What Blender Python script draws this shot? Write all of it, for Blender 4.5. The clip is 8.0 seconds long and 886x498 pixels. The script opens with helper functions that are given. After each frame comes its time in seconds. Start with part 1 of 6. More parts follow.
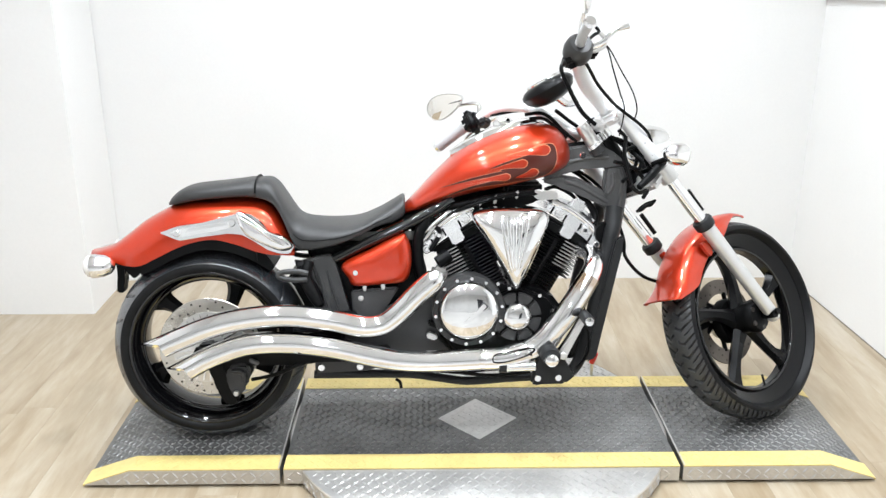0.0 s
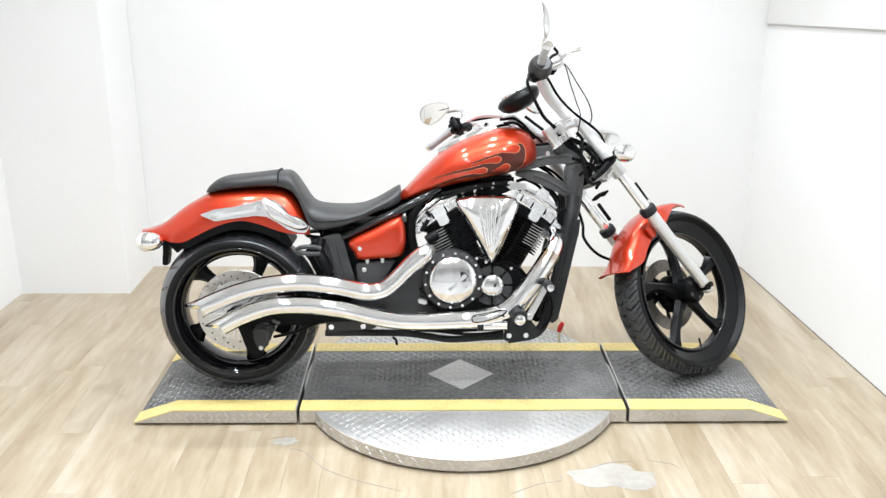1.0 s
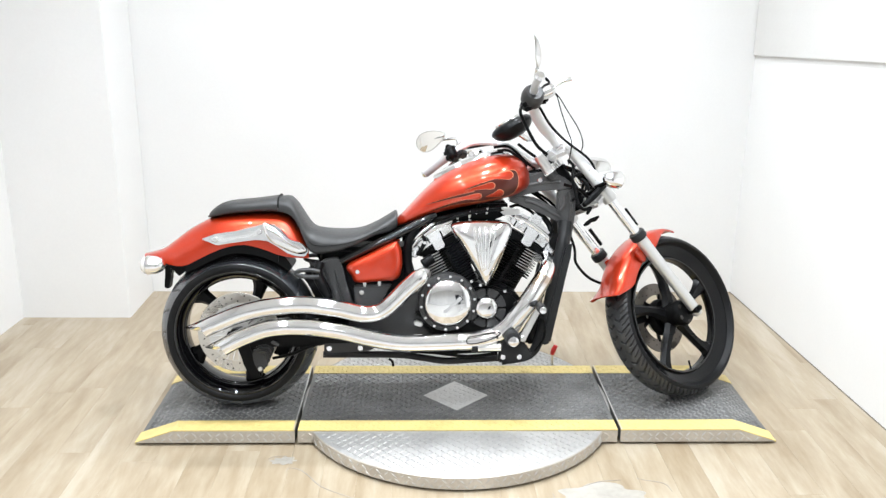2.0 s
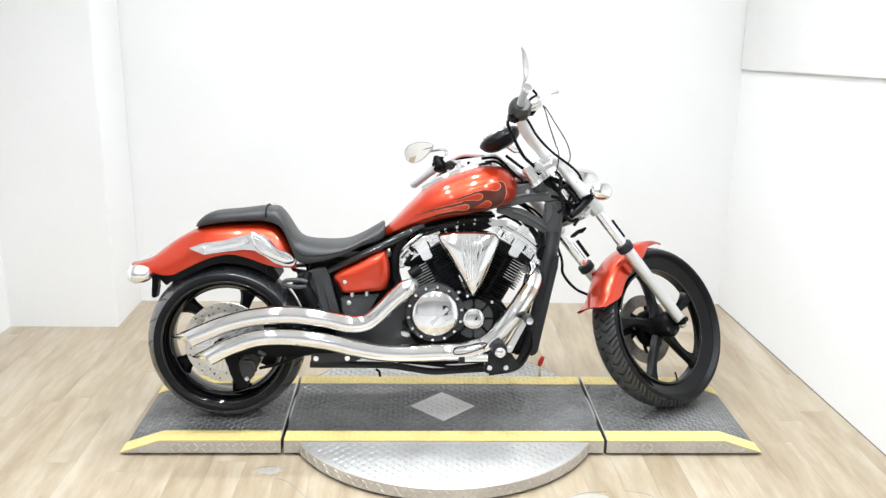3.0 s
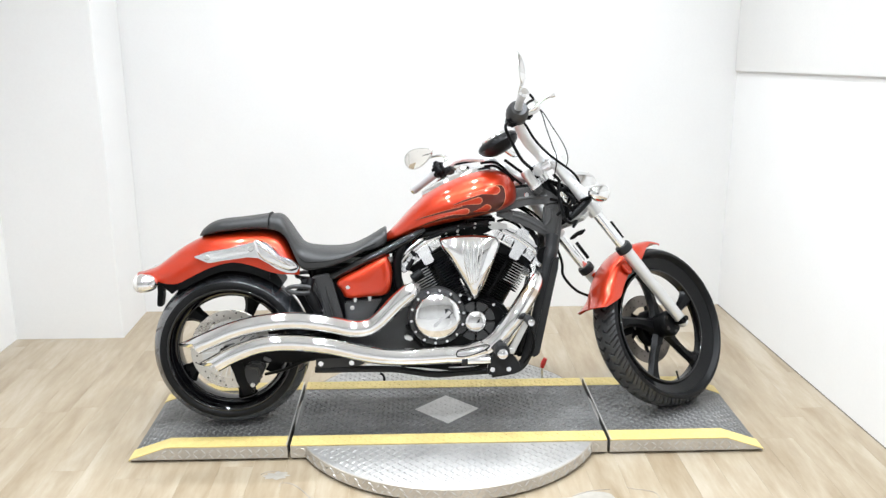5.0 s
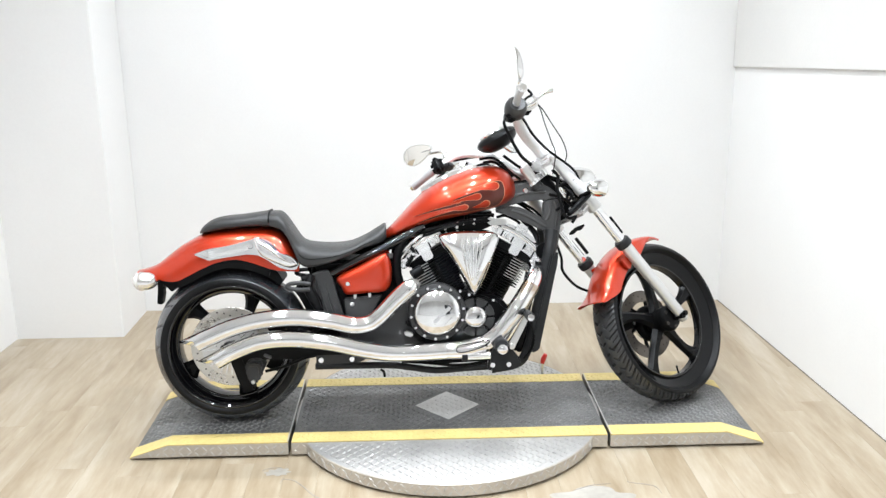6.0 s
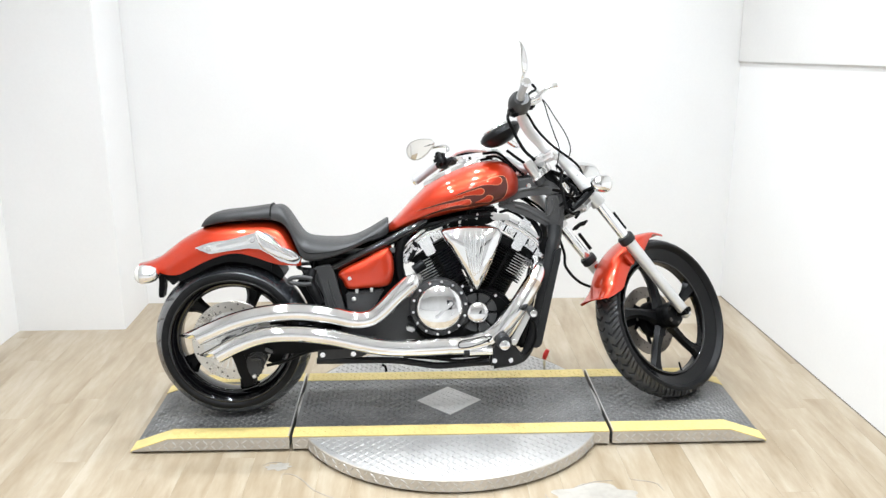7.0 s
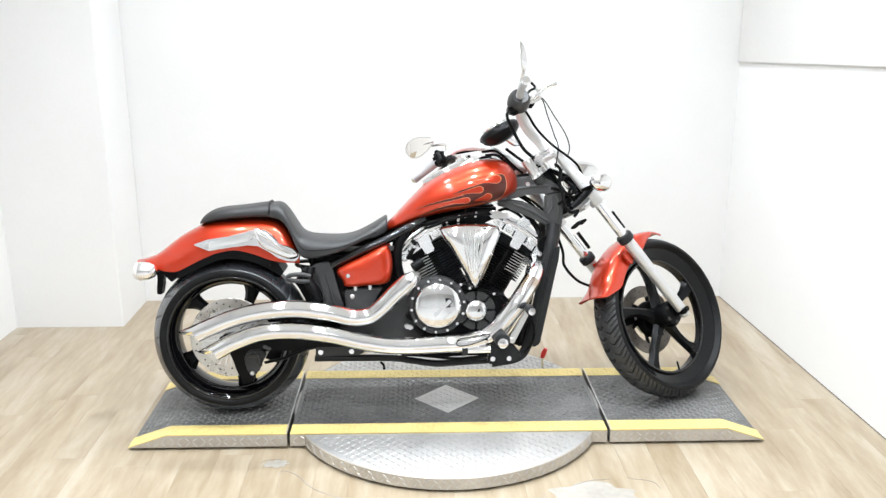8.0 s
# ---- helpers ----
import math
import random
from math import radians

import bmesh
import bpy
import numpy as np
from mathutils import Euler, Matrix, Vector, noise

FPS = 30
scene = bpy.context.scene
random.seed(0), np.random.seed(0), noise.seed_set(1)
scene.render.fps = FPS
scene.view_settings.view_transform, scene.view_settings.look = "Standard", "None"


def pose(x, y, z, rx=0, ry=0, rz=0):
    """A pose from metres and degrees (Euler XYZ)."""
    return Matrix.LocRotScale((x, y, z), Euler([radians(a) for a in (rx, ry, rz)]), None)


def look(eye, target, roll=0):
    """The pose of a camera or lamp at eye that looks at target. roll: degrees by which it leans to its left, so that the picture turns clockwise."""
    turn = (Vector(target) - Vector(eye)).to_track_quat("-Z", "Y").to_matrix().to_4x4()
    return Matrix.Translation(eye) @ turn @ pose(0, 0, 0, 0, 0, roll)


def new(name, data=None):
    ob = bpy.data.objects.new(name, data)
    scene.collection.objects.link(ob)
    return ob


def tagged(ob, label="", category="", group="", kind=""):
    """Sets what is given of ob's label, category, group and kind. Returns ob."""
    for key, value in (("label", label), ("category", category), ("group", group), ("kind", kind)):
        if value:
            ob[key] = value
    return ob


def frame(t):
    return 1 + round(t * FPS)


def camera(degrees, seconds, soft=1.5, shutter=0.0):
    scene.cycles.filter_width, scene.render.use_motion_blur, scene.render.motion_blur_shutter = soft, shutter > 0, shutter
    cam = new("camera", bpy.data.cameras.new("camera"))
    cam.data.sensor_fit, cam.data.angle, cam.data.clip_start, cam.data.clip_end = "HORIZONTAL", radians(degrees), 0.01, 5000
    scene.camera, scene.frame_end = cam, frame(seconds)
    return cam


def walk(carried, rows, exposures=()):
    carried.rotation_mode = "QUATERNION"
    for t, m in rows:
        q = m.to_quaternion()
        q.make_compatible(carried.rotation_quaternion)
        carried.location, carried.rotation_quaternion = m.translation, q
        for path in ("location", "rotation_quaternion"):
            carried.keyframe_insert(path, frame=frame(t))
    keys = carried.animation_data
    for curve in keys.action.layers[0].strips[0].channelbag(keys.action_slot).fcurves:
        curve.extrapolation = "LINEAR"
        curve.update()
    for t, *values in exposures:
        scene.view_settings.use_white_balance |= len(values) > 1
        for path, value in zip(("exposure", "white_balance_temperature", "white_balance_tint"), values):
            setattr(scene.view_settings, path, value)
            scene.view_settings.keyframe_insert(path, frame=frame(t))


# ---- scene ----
cam = camera(53.4, 8.0, soft=1.4)
PATH = [
    (0, (-0.165, -2.654, 1.609), (-0.132, -0.766, 0.947), 0.1),
    (0.1, (-0.180, -2.726, 1.624), (-0.141, -0.829, 1.008), -1.2),
    (0.2, (-0.194, -2.800, 1.642), (-0.140, -0.891, 1.020), -2.0),
    (0.3, (-0.202, -2.865, 1.651), (-0.131, -0.954, 1.022), -1.4),
    (0.4, (-0.217, -2.931, 1.667), (-0.157, -1.016, 1.066), -0.9),
    (0.5, (-0.222, -2.996, 1.681), (-0.181, -1.079, 1.115), -0.2),
    (0.6, (-0.210, -3.056, 1.689), (-0.195, -1.134, 1.113), -1.1),
    (0.7, (-0.191, -3.107, 1.690), (-0.168, -1.190, 1.077), -0.9),
    (0.8, (-0.176, -3.155, 1.691), (-0.153, -1.245, 1.093), 0.0),
    (0.9, (-0.160, -3.208, 1.697), (-0.135, -1.301, 1.084), -0.2),
    (1, (-0.141, -3.251, 1.695), (-0.103, -1.356, 1.058), 0.4),
    (1.1, (-0.135, -3.279, 1.701), (-0.090, -1.377, 1.085), 0.7),
    (1.2, (-0.132, -3.309, 1.707), (-0.093, -1.398, 1.118), 1.2),
    (2.3, (-0.143, -3.345, 1.701), (-0.094, -1.43, 1.128), 0.4),
    (2.5, (-0.13, -3.344, 1.705), (-0.081, -1.43, 1.127), 0.7),
    (2.8, (-0.128, -3.347, 1.702), (-0.071, -1.431, 1.145), 1.4),
    (3, (-0.125, -3.353, 1.703), (-0.059, -1.431, 1.154), 1.0),
    (3.2, (-0.127, -3.361, 1.702), (-0.060, -1.437, 1.170), 0.7),
    (3.5, (-0.13, -3.376, 1.701), (-0.089, -1.447, 1.174), 0.4),
    (3.8, (-0.132, -3.385, 1.704), (-0.075, -1.455, 1.177), 0.3),
    (4, (-0.131, -3.389, 1.705), (-0.067, -1.46, 1.181), 0.7),
    (4.2, (-0.129, -3.392, 1.705), (-0.059, -1.465, 1.177), 0.3),
    (4.5, (-0.128, -3.4, 1.706), (-0.054, -1.472, 1.177), 0.2),
    (4.7, (-0.126, -3.400, 1.701), (-0.060, -1.473, 1.173), -0.1),
    (5.8, (-0.126, -3.408, 1.684), (-0.069, -1.481, 1.156), -0.1),
    (6, (-0.124, -3.41, 1.68), (-0.061, -1.482, 1.152), -0.5),
    (6.2, (-0.123, -3.404, 1.683), (-0.056, -1.479, 1.149), -0.4),
    (6.5, (-0.126, -3.399, 1.689), (-0.062, -1.474, 1.15), -0.0),
    (6.8, (-0.122, -3.393, 1.686), (-0.068, -1.470, 1.145), -0.2),
    (7, (-0.123, -3.392, 1.684), (-0.066, -1.468, 1.14), -0.2),
    (7.2, (-0.122, -3.389, 1.684), (-0.062, -1.468, 1.139), -0.3),
    (7.5, (-0.123, -3.39, 1.685), (-0.057, -1.467, 1.137), -0.4),
    (7.8, (-0.122, -3.393, 1.679), (-0.057, -1.469, 1.134), -0.2),
    (8, (-0.123, -3.395, 1.675), (-0.063, -1.471, 1.132), 0.1),
]
EXPOSURES = [(0, 0.02), (0.5, 0.06), (1, 0.02), (2.5, 0.04), (3, 0.02), (3.5, 0.03), (4.5, -0.03), (6, -0.04), (7, 0.0), (8, 0.05)]
walk(cam, [(t, look(eye, target, roll)) for t, eye, target, roll in PATH], EXPOSURES)

# ---- light ----
world = bpy.data.worlds.new("room_world")
scene.world = world
world.use_nodes = True
world.node_tree.nodes["Background"].inputs[0].default_value = (1.0, 0.97, 0.93, 1)
world.node_tree.nodes["Background"].inputs[1].default_value = 0.1


def ceiling_lamp(x, y, size, power):
    data = bpy.data.lights.new("ceiling_lamp", "AREA")
    data.shape, data.size, data.energy, data.color = "DISK", size, power, (0.872, 0.935, 1.0)
    data.spread = radians(128)
    lamp = new("ceiling_lamp", data)
    lamp.matrix_world = pose(x, y, 3.17)


for lamp_y, watts in ((-3.4, 16.5), (-2.0, 20.5), (-0.6, 20.0), (0.7, 17.0)):
    for lamp_x in (-1.1, -0.15, 0.8):
        ceiling_lamp(lamp_x, lamp_y, 0.18, watts * (0.6 if lamp_y > 0 and lamp_x < -1 else 1.0))
# Unseen extra row, added behind the camera to brighten reflections in the chrome.
for lamp_x in (-3.0, 0.0, 3.0):
    ceiling_lamp(lamp_x, -5.6, 0.5, 85.0)


# ---- materials ----
def nodes_of(name):
    m = bpy.data.materials.new(name)
    m.use_nodes = True
    t = m.node_tree
    return m, t, t.nodes["Principled BSDF"]


def add(t, kind, **inputs):
    n = t.nodes.new(kind)
    for key, value in inputs.items():
        n.inputs[key.replace("_", " ")].default_value = value
    return n


def surface(name, colour, rough=0.5, metal=0.0, fine=120.0, wide=6.0, vary=0.15, bump=0.05, depth=0.001, coat=0.0, spec=0.5,
            rough_vary=0.08):
    """A plain surface with fine grain, wide uneven patches in colour and gloss, and a little relief."""
    m, t, b = nodes_of(name)
    where = t.nodes.new("ShaderNodeTexCoord")
    grain = add(t, "ShaderNodeTexNoise", Scale=fine, Detail=4.0)
    patch = add(t, "ShaderNodeTexNoise", Scale=wide, Detail=5.0, Roughness=0.6)
    t.links.new(where.outputs["Object"], grain.inputs["Vector"])
    t.links.new(where.outputs["Object"], patch.inputs["Vector"])
    ramp = t.nodes.new("ShaderNodeValToRGB")
    ramp.color_ramp.elements[0].position, ramp.color_ramp.elements[1].position = 0.3, 0.7
    ramp.color_ramp.elements[0].color = (*[c * (1 - vary) for c in colour], 1)
    ramp.color_ramp.elements[1].color = (*[min(1, c * (1 + vary)) for c in colour], 1)
    both = t.nodes.new("ShaderNodeMath")
    both.operation = "MULTIPLY_ADD"
    both.inputs[1].default_value = 0.35
    half = t.nodes.new("ShaderNodeMath")
    half.operation = "MULTIPLY"
    half.inputs[1].default_value = 0.65
    t.links.new(patch.outputs["Fac"], half.inputs[0])
    t.links.new(grain.outputs["Fac"], both.inputs[0])
    t.links.new(half.outputs[0], both.inputs[2])
    t.links.new(both.outputs[0], ramp.inputs["Fac"])
    t.links.new(ramp.outputs["Color"], b.inputs["Base Color"])
    span = t.nodes.new("ShaderNodeMapRange")
    span.inputs["To Min"].default_value, span.inputs["To Max"].default_value = max(0.0, rough - rough_vary), min(1.0, rough + rough_vary)
    t.links.new(patch.outputs["Fac"], span.inputs["Value"])
    t.links.new(span.outputs[0], b.inputs["Roughness"])
    b.inputs["Metallic"].default_value = metal
    b.inputs["Specular IOR Level"].default_value = spec
    b.inputs["Coat Weight"].default_value = coat
    b.inputs["Coat Roughness"].default_value = 0.03
    if bump:
        relief = add(t, "ShaderNodeBump", Strength=bump, Distance=depth)
        t.links.new(grain.outputs["Fac"], relief.inputs["Height"])
        t.links.new(relief.outputs["Normal"], b.inputs["Normal"])
    return m


def plank_wood():
    """Pale oak vinyl plank, grain along y, each plank of its own tone."""
    m, t, b = nodes_of("plank_wood")
    info = t.nodes.new("ShaderNodeObjectInfo")
    place = t.nodes.new("ShaderNodeNewGeometry")
    shift = t.nodes.new("ShaderNodeVectorMath")
    shift.operation = "MULTIPLY_ADD"
    shift.inputs[1].default_value = (6.0, 1.0, 1.0)
    jump = t.nodes.new("ShaderNodeMath")
    jump.operation = "MULTIPLY"
    jump.inputs[1].default_value = 37.0
    t.links.new(info.outputs["Random"], jump.inputs[0])
    t.links.new(place.outputs["Position"], shift.inputs[0])
    t.links.new(jump.outputs[0], shift.inputs[2])
    broad = add(t, "ShaderNodeTexNoise", Scale=1.3, Detail=4.0, Roughness=0.55, Distortion=0.6)
    fine = add(t, "ShaderNodeTexNoise", Scale=7.0, Detail=6.0, Roughness=0.65)
    t.links.new(shift.outputs[0], broad.inputs["Vector"])
    t.links.new(shift.outputs[0], fine.inputs["Vector"])
    ramp = t.nodes.new("ShaderNodeValToRGB")
    e = ramp.color_ramp.elements
    e[0].position, e[0].color = 0.32, (0.266, 0.202, 0.128, 1)
    e[1].position, e[1].color = 0.66, (0.438, 0.381, 0.298, 1)
    mid = e.new(0.5)
    mid.color = (0.358, 0.291, 0.204, 1)
    mixed = t.nodes.new("ShaderNodeMath")
    mixed.operation = "MULTIPLY_ADD"
    mixed.inputs[1].default_value = 0.30
    tone = t.nodes.new("ShaderNodeMath")
    tone.operation = "MULTIPLY_ADD"
    tone.inputs[1].default_value, tone.inputs[2].default_value = 0.08, -0.045
    part_broad = t.nodes.new("ShaderNodeMath")
    part_broad.operation = "MULTIPLY_ADD"
    part_broad.inputs[1].default_value = 0.70
    t.links.new(info.outputs["Random"], tone.inputs[0])
    t.links.new(broad.outputs["Fac"], part_broad.inputs[0])
    t.links.new(tone.outputs[0], part_broad.inputs[2])
    t.links.new(fine.outputs["Fac"], mixed.inputs[0])
    t.links.new(part_broad.outputs[0], mixed.inputs[2])
    t.links.new(mixed.outputs[0], ramp.inputs["Fac"])
    t.links.new(ramp.outputs["Color"], b.inputs["Base Color"])
    b.inputs["Roughness"].default_value = 0.30
    relief = add(t, "ShaderNodeBump", Strength=0.08, Distance=0.001)
    t.links.new(fine.outputs["Fac"], relief.inputs["Height"])
    t.links.new(relief.outputs["Normal"], b.inputs["Normal"])
    return m


WHITE_PAINT = surface("white_wall_paint", (0.825, 0.82, 0.81), 0.6, fine=90, wide=1.5, vary=0.025, bump=0.04)
CEILING_PAINT = surface("ceiling_paint", (0.90, 0.895, 0.885), 0.8, vary=0.03)
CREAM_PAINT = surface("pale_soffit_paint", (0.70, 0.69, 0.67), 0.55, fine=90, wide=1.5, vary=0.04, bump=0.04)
GREY_PAINT = surface("grey_wall_paint", (0.72, 0.71, 0.695), 0.6, fine=90, wide=1.5, vary=0.1, bump=0.04)
DARK_REFLECTED = surface("charcoal_reflected_panel", (0.03, 0.03, 0.033), 0.6, fine=90, wide=1.5, vary=0.15, bump=0.04)
WOOD = plank_wood()
JOINT_SHADE = surface("wall_joint_shade", (0.16, 0.14, 0.115), 0.7)
SUBFLOOR = surface("plank_joint", (0.36, 0.29, 0.21), 0.8)
DARK_TREAD = surface("worn_dark_grey_tread_paint", (0.138, 0.137, 0.135), 0.38, 0.4, fine=60, wide=3, vary=0.5, bump=0.15)
WORN_LUG = surface("rubbed_grey_tread_bar", (0.235, 0.232, 0.226), 0.38, 0.5, fine=50, wide=3, vary=0.5, bump=0.1)
BARE_TREAD = surface("bare_aluminium_tread", (0.50, 0.488, 0.472), 0.32, 0.55, fine=80, wide=5, vary=0.14, bump=0.1)
BRUSHED_PLATE = surface("rubbed_bright_plate", (0.60, 0.59, 0.575), 0.40, 0.4, fine=70, wide=5, vary=0.16, bump=0.1)
SKIRT = surface("scuffed_aluminium_skirt", (0.49, 0.455, 0.405), 0.40, 0.5, fine=80, wide=6, vary=0.2, bump=0.1)
YELLOW = surface("yellow_safety_paint", (0.63, 0.495, 0.19), 0.45, fine=50, wide=7, vary=0.14, bump=0.1)
ORANGE = surface("metallic_orange_paint", (0.53, 0.033, 0.005), 0.33, 0.66, fine=900, wide=5, vary=0.10, bump=0.0, coat=1.0)
FLAME_DARK = surface("dark_brown_flame_paint", (0.078, 0.0125, 0.007), 0.32, 0.35, fine=700, wide=9, vary=0.25, bump=0.0, coat=0.25)
FLAME_EDGE = surface("gold_flame_pinstripe", (0.66, 0.20, 0.09), 0.3, 0.2, bump=0.0, coat=1.0)
CHROME = surface("polished_chrome", (0.81, 0.81, 0.812), 0.04, 1.0, fine=22, wide=9, vary=0.03, bump=0.05, depth=0.003, rough_vary=0.02)


def heat_tinted():
    """Chrome with a brown heat stain, ragged at its edge, on the stretch next to the cylinder head."""
    m = CHROME.copy()
    m.name = "heat_tinted_chrome"
    t = m.node_tree
    b = t.nodes["Principled BSDF"]
    plain = b.inputs["Base Color"].links[0].from_socket
    where = t.nodes.new("ShaderNodeTexCoord")
    split = t.nodes.new("ShaderNodeSeparateXYZ")
    ragged = add(t, "ShaderNodeTexNoise", Scale=26.0, Detail=4.0)
    lift = t.nodes.new("ShaderNodeMath")
    lift.operation = "MULTIPLY_ADD"
    lift.inputs[1].default_value = 0.10
    span = t.nodes.new("ShaderNodeMapRange")
    span.inputs["From Min"].default_value, span.inputs["From Max"].default_value = 0.555, 0.600
    span.inputs["To Max"].default_value = 0.8
    mix = t.nodes.new("ShaderNodeMix")
    mix.data_type = "RGBA"
    mix.inputs["B"].default_value = (0.42, 0.26, 0.13, 1)
    t.links.new(where.outputs["Object"], split.inputs[0])
    t.links.new(where.outputs["Object"], ragged.inputs["Vector"])
    t.links.new(ragged.outputs["Fac"], lift.inputs[0])
    t.links.new(split.outputs["Z"], lift.inputs[2])
    t.links.new(lift.outputs[0], span.inputs["Value"])
    t.links.new(span.outputs[0], mix.inputs["Factor"])
    t.links.new(plain, mix.inputs["A"])
    t.links.new(mix.outputs["Result"], b.inputs["Base Color"])
    return m


TINTED_CHROME = heat_tinted()
DULL_CHROME = surface("brushed_aluminium", (0.66, 0.65, 0.63), 0.30, 0.9, fine=260, wide=8, vary=0.08, bump=0.03)
SILVER = surface("silver_fork_paint", (0.62, 0.62, 0.61), 0.32, 0.6, fine=400, wide=8, vary=0.06, bump=0.0)
BLACK_GLOSS = surface("gloss_black_paint", (0.003, 0.003, 0.0034), 0.06, 0.0, fine=200, wide=9, vary=0.3, bump=0.0, coat=0.0, spec=0.22, rough_vary=0.03)
SPOKE_BLACK = surface("satin_black_cast_spoke", (0.005, 0.005, 0.0053), 0.30, 0.0, fine=200, wide=9, vary=0.3, bump=0.03, spec=0.12)
LACQUER = surface("thick_black_lacquer", (0.003, 0.003, 0.0034), 0.05, 0.0, vary=0.2, bump=0.0, spec=0.6, rough_vary=0.02)
BLACK_SATIN = surface("satin_black_paint", (0.0032, 0.0032, 0.0034), 0.42, 0.0, fine=200, wide=9, vary=0.3, bump=0.03, spec=0.12)
GREY_PLASTIC = surface("charcoal_plastic", (0.020, 0.0203, 0.021), 0.40, 0.0, fine=260, wide=7, vary=0.2, bump=0.08, spec=0.17)
TREAD_RUBBER = surface("scuffed_tread_rubber", (0.034, 0.0343, 0.035), 0.40, 0.0, fine=140, wide=9, vary=0.25, bump=0.1, spec=0.5)
# Glossy rubber whose raised bluish base paints in the wall's sheen on the tread.
SHEEN_RUBBER = surface("tyre_painted_sheen", (0.042, 0.0445, 0.050), 0.25, 0.0, fine=140, wide=7, vary=0.3, bump=0.1, spec=1.0)
SHEEN_RUBBER.node_tree.nodes["Principled BSDF"].inputs["IOR"].default_value = 1.75
RUBBER = surface("tyre_rubber", (0.009, 0.009, 0.0093), 0.40, 0.0, fine=180, wide=7, vary=0.3, bump=0.08, spec=0.14)
LEATHER = surface("black_seat_vinyl", (0.027, 0.0267, 0.0265), 0.44, 0.0, fine=300, wide=6, vary=0.28, bump=0.5, depth=0.0015, spec=0.4)
DULL_STEEL = surface("heat_tinted_disc_steel", (0.17, 0.15, 0.13), 0.38, 0.8, fine=160, wide=10, vary=0.15, bump=0.03)
STEEL = surface("brake_disc_steel", (0.60, 0.57, 0.52), 0.28, 0.95, fine=160, wide=10, vary=0.1, bump=0.03)
RED_PLASTIC = surface("red_plastic", (0.55, 0.02, 0.02), 0.4, vary=0.1)
FROST = surface("mirror_glass", (0.88, 0.86, 0.83), 0.03, 1.0, vary=0.02, bump=0.0, rough_vary=0.01)
LENS = surface("clear_lens", (0.75, 0.73, 0.70), 0.08, 0.3, vary=0.05, bump=0.0)
RED_LENS = surface("red_lens", (0.42, 0.02, 0.015), 0.12, vary=0.1, bump=0.0)
FIN_EDGE = surface("machined_fin_edge", (0.55, 0.55, 0.55), 0.34, 0.8, vary=0.05, bump=0.0)
PALE_RUBBER = surface("pale_grey_grip_rubber", (0.42, 0.42, 0.42), 0.45, fine=200, wide=9, vary=0.15, bump=0.2)
SATIN_BAR = surface("satin_silver_bar", (0.84, 0.84, 0.84), 0.30, 0.35, fine=150, wide=9, vary=0.06, bump=0.02)
BOUNCE_FLOOR = surface("pale_bounce_floor", (0.38, 0.366, 0.348), 0.35, fine=60, wide=2, vary=0.2, bump=0.05)
NECK_CASTING = surface("dark_frame_casting", (0.074, 0.073, 0.073), 0.36, 0.2, fine=220, wide=8, vary=0.2, bump=0.08, spec=0.4)
CASTING = surface("charcoal_cast_metal", (0.036, 0.0357, 0.0357), 0.40, 0.2, fine=220, wide=8, vary=0.2, bump=0.08, spec=0.4)
ALLOY = surface("grey_cast_alloy", (0.10, 0.10, 0.102), 0.36, 0.4, fine=200, wide=9, vary=0.15, bump=0.05)
BRIGHT_METAL = surface("bright_satin_chrome", (0.92, 0.92, 0.92), 0.24, 0.85, fine=60, wide=9, vary=0.04, bump=0.05, rough_vary=0.06)
# Shade as a dark colour: inside holes and bores, and beneath the platforms.
BLACK_HOLE = surface("dark_inner_shade", (0.05, 0.045, 0.04), 0.6, 0.5, vary=0.3)


# ---- building helpers ----
def part(name, bm, material, parent=None, label="", m=None, smooth=40):
    """Links a bmesh as one mesh object, under a thing or a part if one is given."""
    if m is not None:
        bmesh.ops.transform(bm, matrix=m, verts=bm.verts)
    bmesh.ops.recalc_face_normals(bm, faces=bm.faces)
    mesh = bpy.data.meshes.new(name)
    bm.to_mesh(mesh)
    bm.free()
    mesh.materials.append(material)
    if smooth:
        mesh.polygons.foreach_set("use_smooth", [True] * len(mesh.polygons))
        mesh.set_sharp_from_angle(angle=radians(smooth))
    ob = new(name, mesh)
    if parent is not None:
        ob.parent = parent
    if label:
        tagged(ob, label)
    return ob


def again(ob, m):
    """A second object on the same mesh, under the same parent."""
    o = ob.copy()
    scene.collection.objects.link(o)
    o.matrix_basis = m
    return o


def empty(name, m=None):
    e = new(name)
    if m is not None:
        e.matrix_basis = m
    return e


def grid(bm, rings, closed=True, caps=True):
    """Skins a row of equal rings of points."""
    rows = [[bm.verts.new(p) for p in ring] for ring in rings]
    n = len(rows[0])
    for a, b in zip(rows, rows[1:]):
        for i in range(n if closed else n - 1):
            j = (i + 1) % n
            bm.faces.new((a[i], a[j], b[j], b[i]))
    if caps and closed:
        bm.faces.new(rows[0])
        bm.faces.new(rows[-1])
    return rows


def smooth_path(points, steps=6):
    """Catmull-Rom through the points."""
    p = [Vector(q) for q in points]
    p = [p[0] * 2 - p[1]] + p + [p[-1] * 2 - p[-2]]
    out = []
    for a, b, c, d in zip(p, p[1:], p[2:], p[3:]):
        for k in range(steps):
            s = k / steps
            out.append(0.5 * (2 * b + (c - a) * s + (2 * a - 5 * b + 4 * c - d) * s * s + (3 * b - a - 3 * c + d) * s ** 3))
    out.append(p[-2])
    return out


